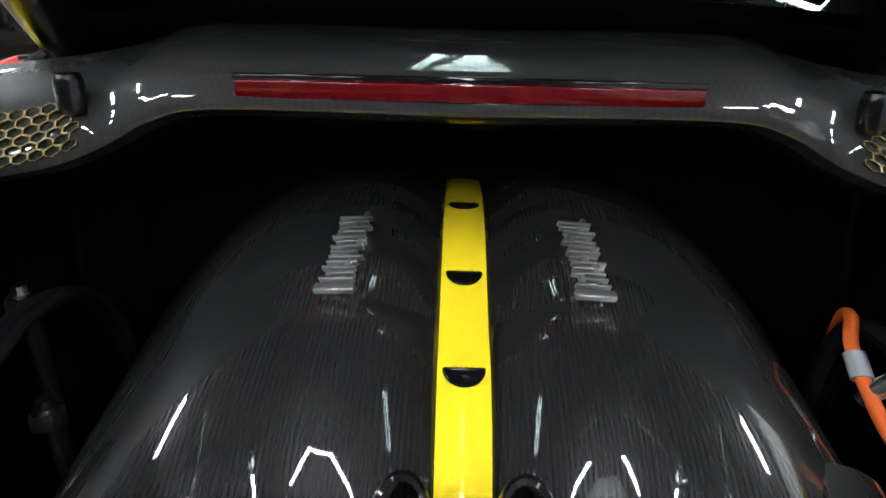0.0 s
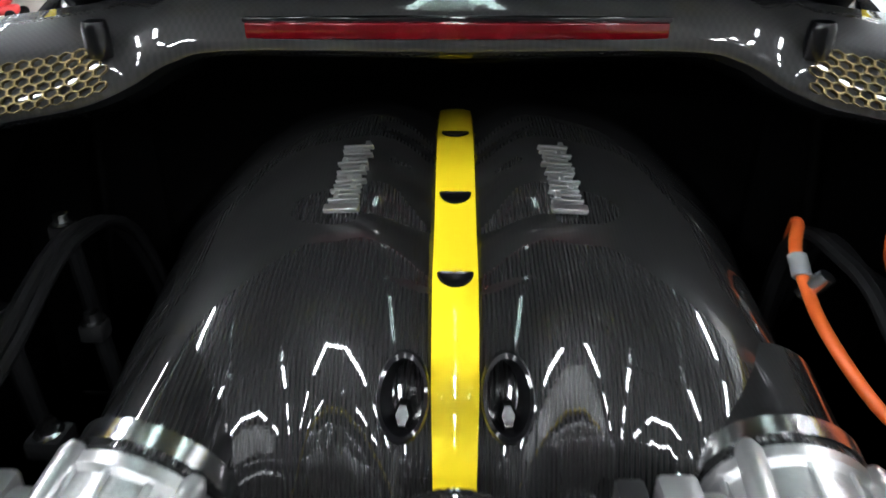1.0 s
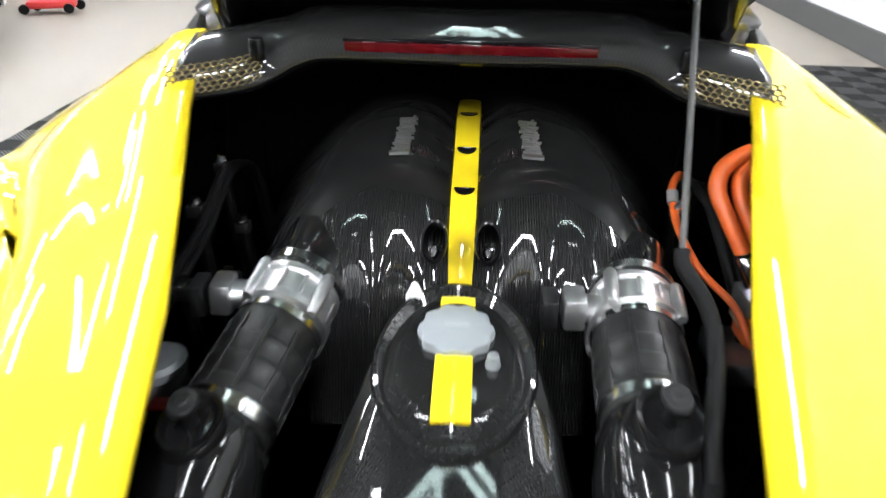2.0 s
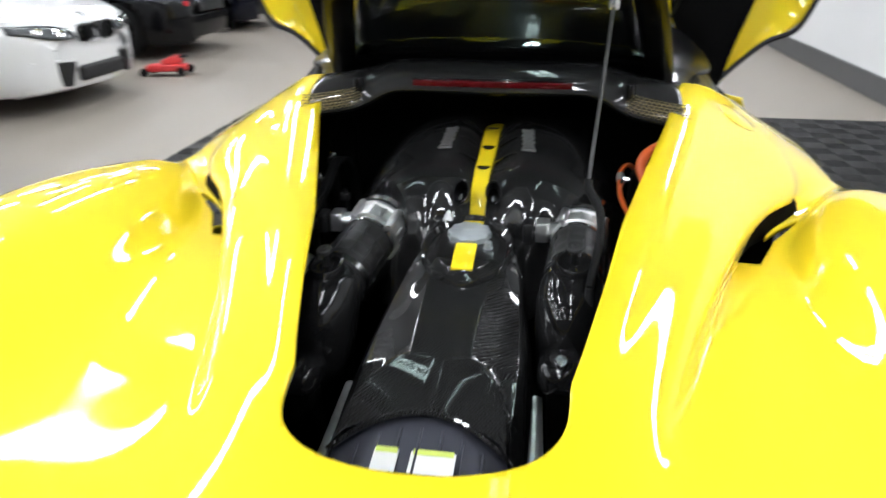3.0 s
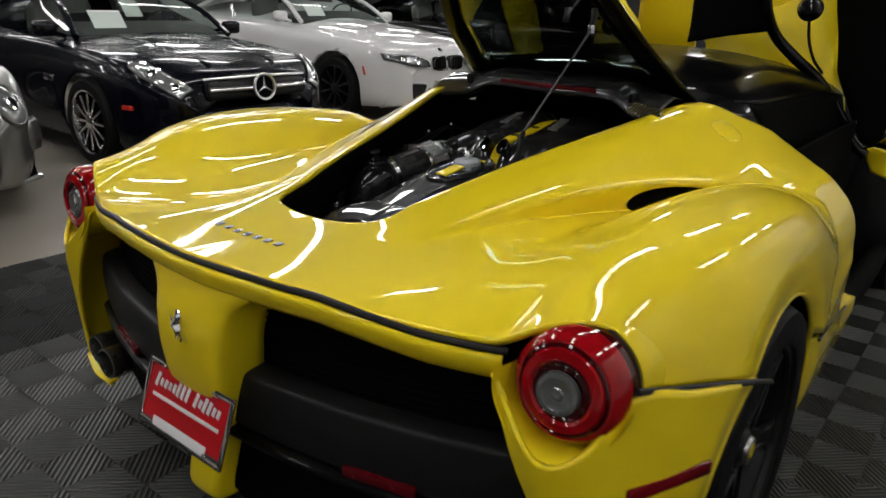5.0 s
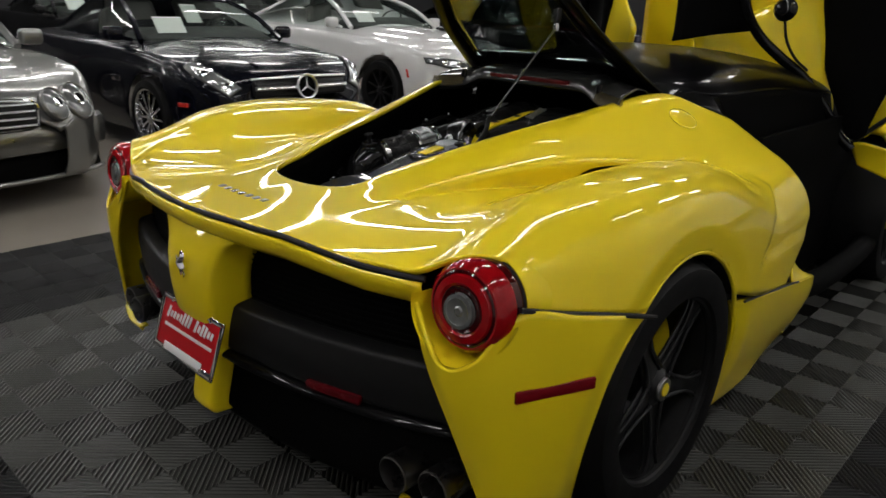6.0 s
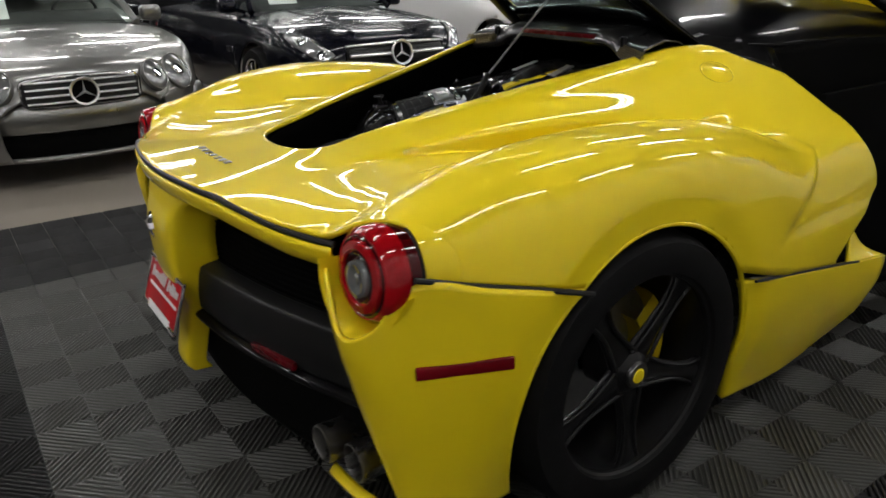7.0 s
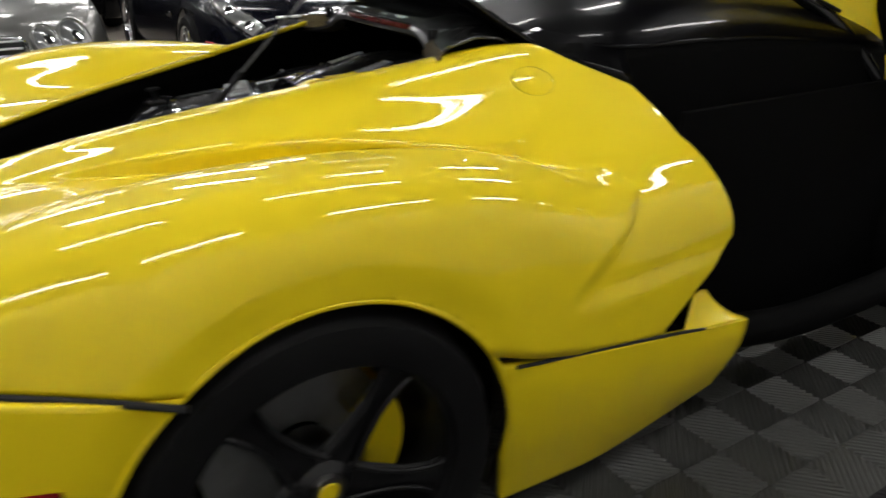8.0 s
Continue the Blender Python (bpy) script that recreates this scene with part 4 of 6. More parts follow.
def airbox():
    root = empty("airbox_cover", "pear-shaped black carbon airbox cover with filler cap and yellow patch", "engine cover")
    ys = (-.46, -.35, -.235, -.125, -.04, .04, .13, .214, .265, .292, .312)
    zs = (.715, .735, .766, .790, .812, .832, .855, .863, .860, .850, .825)
    ws = (.150, .152, .154, .154, .148, .138, .123, .106, .085, .058, .020)
    top = lambda y: float(np.interp(y, ys, zs))
    mid = lambda y: float(np.interp(y, (-.25, .15), (-.014, 0)))

    def section(y):
        """Half section: flat middle, sharp inner crease, soft shoulder, steep side."""
        z, w_ = top(y), ease(y, ys, ws)
        k = float(np.interp(y, (-.02, .06), (1, 0)))
        hood = float(np.interp(y, (-.125, -.118), (1, 0)))
        xi = min(w_ * .86, float(np.interp(y, (-.46, -.30, -.20, -.16, -.12, .05), (.140, .134, .116, .090, .048, .052))))
        xs = max(xi + .010, w_ * .80)
        d = float(np.interp(w_, (.02, .11), (.03, .10)))
        pts = ((0, 0), (xi, .003 * k + .006 * hood), ((xi + xs) / 2, -.008 * k - d * .05 - .010 * hood), (xs, -.20 * d - .004 * k), ((xs + w_) / 2 + .004, -.48 * d), (w_, -d), (w_ * 1.03, -d - .12))
        px_, pz = [p[0] for p in pts], [p[1] for p in pts]
        at = np.unique(np.clip(np.concatenate([np.linspace(0, px_[-1], 14), [xi - .004, xi - .0015, xi + .0015, xi + .004, xs - .006, xs, xs + .006]]), 0, px_[-1]))
        at = np.sort(np.concatenate([at, np.linspace(.001, w_, 21 - len(at))])) if len(at) < 21 else at[:21]
        return [(x, float(np.interp(x, px_, pz)) + z) for x in at]

    rows = []
    for y in np.unique(np.concatenate([np.linspace(-.240, .312, 58), [-.123, -.127, -.118]])):
        h = section(y)
        k = min(1.0, max(0.0, (-.12 - y) / .118))
        back = lambda x: y - k * (3.0 * x * x + 45 * max(0.0, x - .105) ** 2)
        rows.append([(mid(y) - x, back(x), z - k * .4 * (y - back(x))) for x, z in h[:0:-1]] + [(mid(y) + x, back(x), z - k * .4 * (y - back(x))) for x, z in h])
    part("shell", grid(np.array(rows)), CARBONGREY, root, "glossy carbon weave shell")
    # wide oval dish round the filler
    m = pose(0, .180, .849, 6, 0, 0) @ Matrix.Diagonal((.86, 1.32, 1, 1))
    part("filler_ring", lathe([(.104, -.014), (.103, .002), (.100, .010), (.095, .0115), (.091, .008), (.085, .003), (.074, .006), (.070, .010), (.066, .010), (.0, .006)], m, 56), CARBONGREY, root, "oval raised black dish")
    # scalloped pale cap
    b2 = bmesh.new()
    n = 120
    cols = []
    for i in range(n):
        a = 2 * math.pi * i / n
        k = 1 + .045 * math.cos(10 * a)
        cols.append([b2.verts.new((r * (k if r > .03 else 1) * math.cos(a), r * (k if r > .03 else 1) * math.sin(a), h)) for r, h in ((.0395, -.006), (.041, .006), (.0395, .012), (.033, .0145), (.012, .015))])
    for i in range(n):
        for j in range(4):
            b2.faces.new((cols[i][j], cols[(i + 1) % n][j], cols[(i + 1) % n][j + 1], cols[i][j + 1]))
    b2.faces.new([c[4] for c in cols])
    b2.transform(pose(0, .214, .862, 6, 0, 0))
    bmesh.ops.recalc_face_normals(b2, faces=b2.faces[:])
    part("filler_cap", b2, SILVERPLASTIC, root, "pale grey scalloped filler cap")
    part("cap_text", box(.026, .006, .001, (0, .214, .8778), 0, (6, 0, 0)), mat("cap_print", (.35, .37, .38), .5), root, "small grey bar in place of print")
    part("pale_knob", lathe([(0, .018), (.006, .016), (.009, .0), (.009, -.01)], pose(.040, .168, .856), 14), SILVERPLASTIC, root, "small pale knob")
    part("white_clip", lathe([(0, .020), (.004, .016), (.011, .0), (.010, -.06)], pose(-.052, .286, .868), 12), PLATEWHITE, root, "small white pointed clip")
    part("stripe", box(.041, .058, .006, (0, .283, .863), .0015, (-6, 0, 0)), YELLOW, root, "yellow stripe")
    part("stripe", box(.040, .090, .006, (-.001, .131, .8560), .002, (9, 0, 0)), YELLOW, root, "yellow patch")
    # arched lip over a ribbed dark outlet
    drop = lambda x: 2.2 * x * x
    cx = -.014
    part("outlet_lip", tube([(cx + x, -.238 - 3.0 * x * x, .770 - drop(x)) for x in np.linspace(-.132, .132, 17)], .0045, 8, 2), CARBONGREY, root, "arched black lip")
    P = np.array([[(cx + x, y, .7555 + .10 * (y + .24) - drop(x)) for x in np.linspace(-.140, .140, 15)] for y in np.linspace(-.22, -.455, 8)])
    part("outlet_panel", grid(P), OUTLET, root, "slate grey ribbed outlet panel")
    for k in range(9):
        x = -.12 + .03 * k
        y0 = -.252 - 3.0 * x * x
        L = y0 + .45
        part("outlet_rib", box(.0035, L, .014, (cx + x, -.45 + L / 2, .7555 + .10 * (-.45 + L / 2 + .24) - .002 - drop(x)), .001, (5.7, 0, 0)), OUTLET, root)
    for x, w_ in ((-.055, .034), (.010, .062)):
        part("label_sticker", box(w_, .040, .002, (x, -.322, .7498), .0005, (6, 0, 0)), PLATEWHITE, root, "white sticker on the outlet panel", False)
        part("label_edge", box(w_ * .9, .010, .001, (x, -.304, .7530), 0, (6, 0, 0)), LIMEINK, root, "pale lime band", False)
    for sx in (1, -1):
        part("side_foil", tube([(cx + sx * .157, -.06, .69), (cx + sx * .164, -.24, .655), (cx + sx * .166, -.40, .64)], .012, 6, 4, None, None, .3), METAL, root, "bare metal edge")
    return root


airbox()

# carbon panel behind the cabin with the third brake light
EDGE = ((0, .669, 1.055), (.204, .662, 1.058), (.262, .658, 1.048), (.305, .650, 1.026), (.349, .630, 1.012), (.44, .598, 1.002))
half_edge = spline(EDGE, 8)
edge = np.concatenate([half_edge[:0:-1] * np.array((-1, 1, 1)), half_edge])
P = []
for x, y, z in edge:
    k = min(1.0, max(0.0, (abs(x) - .22) / .12))
    f = (abs(x) / .46) ** 2
    P.append([(x, y + .05, z - .02), (x, y + .01, z - .006), (x, y, z), (x, y, z + .008), (x, y + .012, z + .030 + .004 * k), (x, y + .03, z + .040 + .010 * k), (x, y + .12, z + .052 + .02 * k), (x * .98, y + .20, z + .050 + .03 * k - .02 * f), (x * .98, y + .26, z + .03)])
thick(part("rear_panel", grid(np.array(P)), CARBONPANEL, car, "glossy carbon panel at the base of the engine lid"), .006, 0)
bl = new("brake_light")
bl.parent = car
part("lens", box(.384, .012, .0150, (0, .666, 1.0740), .002), BRAKERED, bl, "long slim red brake light")
part("bezel", box(.392, .010, .022, (0, .672, 1.0745), .002), BLACKGLOSS, bl, "black bezel")
for sx in (1, -1):
    # honeycomb insert in the outer part of the panel
    b2 = bmesh.new()
    s_ = .0072

    def face_p(u, v, d=0.0):
        ye, ze = float(np.interp(u, half_edge[:, 0], half_edge[:, 1])), float(np.interp(u, half_edge[:, 0], half_edge[:, 2]))
        return Vector((sx * u, ye + .024 * v - .0125 + d, ze + .007 + .040 * v))

    for r in range(6):
        for c in range(15):
            cu, cv = .322 + (c + (.5 if r % 2 else 0)) * s_ * 1.55, (r + .7) * .16
            if cu > .455:
                continue
            ang = [math.pi / 6 + k * math.pi / 3 for k in range(6)]
            o = [face_p(cu + s_ * .90 * math.cos(a), cv + .105 * math.sin(a)) for a in ang]
            i_ = [face_p(cu + s_ * .76 * math.cos(a), cv + .089 * math.sin(a)) for a in ang]
            vo = [b2.verts.new(v) for v in o]
            vi = [b2.verts.new(v) for v in i_]
            vd = [b2.verts.new(v + Vector((0, .004, -.002))) for v in i_]
            for k in range(6):
                j = (k + 1) % 6
                b2.faces.new((vo[k], vo[j], vi[j], vi[k]))
                b2.faces.new((vi[k], vi[j], vd[j], vd[k]))
    bmesh.ops.recalc_face_normals(b2, faces=b2.faces[:])
    part("honeycomb_mesh", b2, REFLECTMESH, car, "dark steel honeycomb mesh, yellow reflection in its colour")
    part("lid_catch", lathe([(0, .012), (.010, .012), (.012, .006), (.012, -.02)], pose(sx * .325, .655, 1.072), 16), BLACKGLOSS, car, "small black lid catch")

# ---- cables and stay in the bay ----
cable = empty("orange_cable", "thick orange high-voltage cables looping beside the engine", "cable")
for line, foot in ((((.372, .458, .848), (.353, .480, .890), (.341, .50, .923), (.349, .515, .950), (.372, .525, .967), (.400, .53, .976), (.44, .53, .965)), (.386, .440)), (((.396, .458, .850), (.378, .480, .895), (.371, .50, .924), (.378, .515, .946), (.40, .525, .962), (.43, .53, .955)), (.410, .440))):
    part("sleeve", tube(line, .0115, 16, 8), ORANGE, cable, "smooth orange sleeve")
    part("ferrule", lathe([(.009, .0), (.0115, .004), (.0115, .040), (.013, .042), (.013, .050), (.010, .055)], Matrix.Translation((foot[0], foot[1] - .004, .797)) @ pose(0, 0, 0, -14, -16, 0), 20), STEEL, cable, "bright metal ferrule")
part("connector_block", box(.066, .05, .030, (.402, .436, .786), .004), METAL, cable, "cast connector block")
part("connector_body", box(.060, .045, .05, (.404, .430, .748), .005), ORANGE, cable, "orange connector body")
part("connector_band", box(.070, .052, .008, (.404, .430, .752), .002), METAL, cable, "cast band round the connector")
part("connector_base", box(.12, .09, .04, (.405, .435, .690), .006), METAL, cable, "cast connector base")
part("base_post", box(.08, .06, .26, (.405, .435, .538), .004), BLACK, cable)
thin = empty("orange_wire", "thin orange cable with a pale clip beside the engine", "cable")
part("sleeve", tube([(.37, .69, .83), (.350, .655, .875), (.328, .615, .895), (.311, .585, .887), (.307, .555, .868), (.306, .512, .846), (.325, .463, .811), (.357, .419, .785), (.375, .39, .74)], .0056, 12, 6), ORANGE, thin)
part("clip", tube([(.3095, .578, .883), (.307, .560, .871)], .0082, 12, 1), SILVERPLASTIC, thin, "pale clip")
part("stud", lathe([(0, .012), (.007, .012), (.008, .006), (.008, -.02)], pose(.314, .548, .872, 20, 20, 0), 12), STEEL, thin)
for k in range(3):
    h = empty("black_hose", "black hose in the engine bay", "hose", "hoses in the engine bay")
    part("tube", tube([(.36 + .014 * k, .70 + .02 * k, .55), (.352 + .012 * k, .66, .84), (.358 + .012 * k, .58, .875 - .01 * k), (.36 + .02 * k, .50, .84), (.39, .44, .70), (.40, .42, .45)], .009, 10, 6), RUBBER, h)
stay = empty("lid_stay", "grey steel stay rod with black grip under the lid", "stay rod")
part("rod", tube([(.255, .458, 1.277), (.236, .32, 1.138), (.216, .178, .992)], .0033, 12, 1), STAYGREY, stay, "grey painted rod")
part("grip", tube([(.2165, .182, .996), (.217, .170, .984), (.234, .142, .962), (.240, .118, .940), (.238, .085, .912), (.228, .04, .885), (.222, .0, .868)], .0080, 14, 6), RUBBER, stay, "black rubber grip")
part("foot", tube([(.222, .002, .870), (.222, -.005, .80), (.222, -.005, .41)], .008, 12, 1), BLACK, stay)
part("top_joint", lathe([(0, .012), (.010, .010), (.012, 0), (.010, -.014), (0, -.016)], pose(.255, .458, 1.280), 14), STEEL, stay, "bright ball joint")
for k in range(2):
    h = empty("black_hose", "thin black hose along the dark side of the engine bay", "hose", "hoses in the engine bay")
    x = -.36 - .012 * k
    part("tube", tube([(x + .03, .16 + .03 * k, .41), (x, .22 + .03 * k, .62 + .02 * k), (x - .01, .34 + .02 * k, .76 + .015 * k), (x + .006 * k, .48, .83 + .012 * k), (x - .012, .62, .875), (x - .02, .74, .80), (x, .80, .50)], .0065 + .0012 * (k % 3), 10, 6), RUBBER, h)
# dark fittings seen down the bay's left side
for k, (x, y, z, s_) in enumerate(((-.36, .40, .80, .03), (-.39, .52, .86, .022), (-.33, .47, .77, .026), (-.33, .10, .70, .03), (.30, .12, .70, .03), (-.40, .64, .88, .02), (-.35, .58, .80, .02))):
    f = empty("bay_fitting", "small dark fitting with a bright bolt in the engine bay", "fitting", "fittings in the engine bay")
    part("pipe", tube([(x + .01, y - .02, .405), (x + .015, y, .60), (x, y + .005, z - .012)], .008, 10, 6), RUBBER, f, "thin black pipe")
    part("bracket", box(s_ * 1.2, s_, .022, (x, y, z - .011), .005), BLACK, f, "small black bracket")
    part("bolt", lathe([(0, .010), (.007, .009), (.008, .0), (.012, -.002)], pose(x, y, z + .002), 10), STEEL, f)
can = empty("reservoir", "grey capped reservoir with a red tag low in the engine bay", "reservoir")
part("body", lathe([(.03, -.30), (.034, -.05), (.034, 0), (.028, .01)], pose(-.372, .335, .705), 24), METAL, can)
part("lid", lathe([(0, .026), (.030, .024), (.036, .018), (.036, .006), (.03, .004)], pose(-.372, .335, .705), 24), SILVERPLASTIC, can, "pale lid")
part("tag", box(.035, .02, .006, (-.340, .285, .700), .002), REDTAG, can, "red tag")



def fitted_warp(root, narrow):
    """Stretch and tilt an engine part by a fitted map; what stands on the bay's floor keeps its foot."""
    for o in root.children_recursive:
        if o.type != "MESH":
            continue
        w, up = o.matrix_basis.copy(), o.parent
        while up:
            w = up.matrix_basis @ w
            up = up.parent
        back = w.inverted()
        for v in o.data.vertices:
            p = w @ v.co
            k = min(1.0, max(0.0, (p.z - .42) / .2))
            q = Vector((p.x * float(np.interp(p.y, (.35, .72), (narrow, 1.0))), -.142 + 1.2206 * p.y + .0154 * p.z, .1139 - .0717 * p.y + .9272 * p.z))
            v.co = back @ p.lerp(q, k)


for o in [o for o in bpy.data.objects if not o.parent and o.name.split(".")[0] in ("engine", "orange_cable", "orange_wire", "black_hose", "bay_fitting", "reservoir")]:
    fitted_warp(o, .90 if o == engine else 1.02)

# black covers between the panel, the roof and the fins
for sx in (1, -1):
    P = loft([[(sx * x, y, z) for x, y, z in r] for r in (((.36, .76, 1.030), (.41, .765, 1.030), (.450, .77, 1.035)), ((.38, .86, 1.055), (.44, .87, 1.045), (.505, .87, 1.030)), ((.40, .98, 1.085), (.50, .98, 1.055), (.575, .97, 1.005)), ((.46, 1.12, 1.10), (.56, 1.10, 1.05), (.64, 1.08, .955)))], 4, 4)
    thick(part("hinge_cover", grid(P), CABINBLACK, car, "black cover beside the lid hinge"), .008, 0)


# ---- the yellow car: cabin, lid and doors ----
roof, wing = [], []
for y, w_, z, e in ((.90, .45, 1.095, 1.045), (1.0, .52, 1.125, 1.05), (1.12, .59, 1.15, 1.045), (1.35, .62, 1.180, 1.05), (1.65, .64, 1.190, 1.045), (2.05, .66, 1.155, 1.01), (2.45, .67, 1.10, .97), (2.85, .69, .98, .89), (3.15, .72, .87, .81)):
    roof.append([(-w_, y, e), (-w_ * .9, y, e + (z - e) * .35), (-w_ * .7, y, e + (z - e) * .72), (-w_ * .38, y, z - .008), (0, y, z), (w_ * .38, y, z - .008), (w_ * .7, y, e + (z - e) * .72), (w_ * .9, y, e + (z - e) * .35), (w_, y, e)])
    wing.append([(w_ - .01, y, e - .004), (w_ + .012, y, e - .10), (w_ + .03, y, e - .25), (w_ + .05, y, e - .45)])
thick(part("cabin_roof", grid(loft(roof, 5, 5)), CABINBLACK, car, "glossy black cabin roof and windscreen"), .02)
# Sheets across the open doorway; the dark interior's shade is in their colour.
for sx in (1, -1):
    thick(part("door_opening", grid(loft([[(sx * x, y, z) for x, y, z in r] for r in wing], 4, 3)), VOID, car, "near-black sheet for the shade in the open doorway"), .01, 0)
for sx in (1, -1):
    # Cabin sides, sills and intakes: near-black carries the shade of the openings.
    part("cabin_side", box(.02, 1.75, .75, (sx * .735, 2.05, .52), .004), VOID, car, "near-black panel for the shade inside the open doorway")
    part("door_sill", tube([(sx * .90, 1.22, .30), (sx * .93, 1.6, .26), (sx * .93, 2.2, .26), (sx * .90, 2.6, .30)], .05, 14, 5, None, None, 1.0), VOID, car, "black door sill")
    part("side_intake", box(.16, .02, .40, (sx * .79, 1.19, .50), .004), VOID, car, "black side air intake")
    part("seat_wing", tube([(sx * .42, 1.55, .72), (sx * .48, 1.62, .86), (sx * .47, 1.66, .99)], .045, 10, 5, None, (.05, .04, .025), .5), YELLOW, car, "yellow seat shoulder")
fr = []
for y, w_, z, m in ((2.55, .95, .80, .86), (2.75, .97, .90, .84), (2.95, .985, .93, .80), (3.2, .98, .88, .74), (3.5, .93, .74, .62), (3.75, .80, .52, .46), (3.85, .6, .35, .32)):
    fr.append([(-w_, y, .30), (-w_, y, z - .20), (-w_ * .92, y, z - .03), (-w_ * .78, y, z), (-w_ * .5, y, m), (0, y, m + .01), (w_ * .5, y, m), (w_ * .78, y, z), (w_ * .92, y, z - .03), (w_, y, z - .20), (w_, y, .30)])
thick(part("front_body", grid(loft(fr, 5, 5)), YELLOW, car, "yellow front wings and bonnet"), .02)

lid = new("engine_lid")
lid.parent = car
lid["label"] = "raised black-framed engine lid with a tinted window"


def lid_p(x, d):
    """A place on the open lid: x across, d from the hinge along it."""
    y = float(np.interp(d, (0, .08, .41, .70, 1.4), (.915, .845, .562, .352, -.10)))
    z = float(np.interp(d, (0, .08, .41, .70, 1.4), (1.035, 1.073, 1.245, 1.440, 1.97)))
    return (x, y, z + .04 * (1 - (x / .45) ** 2) * min(1.0, d / .3))


W0 = lambda d: float(np.interp(d, (0, .08, .25, .41, .70, 1.0, 1.30, 1.42), (.455, .442, .408, .372, .285, .22, .15, .09)))
P = np.array([[lid_p(u * (W0(d) - .05), d) for u in np.linspace(-1, 1, 13)] for d in np.linspace(.16, 1.18, 16)])
g = thick(part("window", grid(P), GLASS, lid, "green-tinted window"), .004, 0)
for sx in (1, -1):
    part("frame_rail", tube([lid_p(sx * (W0(d) - .03), d) for d in np.linspace(0, 1.36, 12)], .034, 12, 3, None, None, .4), CABINBLACK, lid, "glossy black side rail")
    part("edge_trim", tube([lid_p(sx * (W0(d) + .004), d) for d in np.linspace(.02, 1.30, 12)], .0022, 8, 3), BLACK, lid, "thin black edge seal")
thick(part("hinge_panel", grid(np.array([[lid_p(u * W0(d), d) for u in np.linspace(-1, 1, 13)] for d in np.linspace(-.03, .18, 5)])), CABINBLACK, lid, "glossy black panel above the hinge"), .01)
thick(part("tip_panel", grid(np.array([[lid_p(u * W0(d), d) for u in np.linspace(-1, 1, 9)] for d in np.linspace(1.16, 1.42, 5)])), CABINBLACK, lid, "glossy black rear tip"), .01)
part("stay_bracket", tube([(.255, .458, 1.288), (.252, .475, 1.31), (.245, .485, 1.335)], .009, 8, 4), BLACK, lid, "black stay bracket")


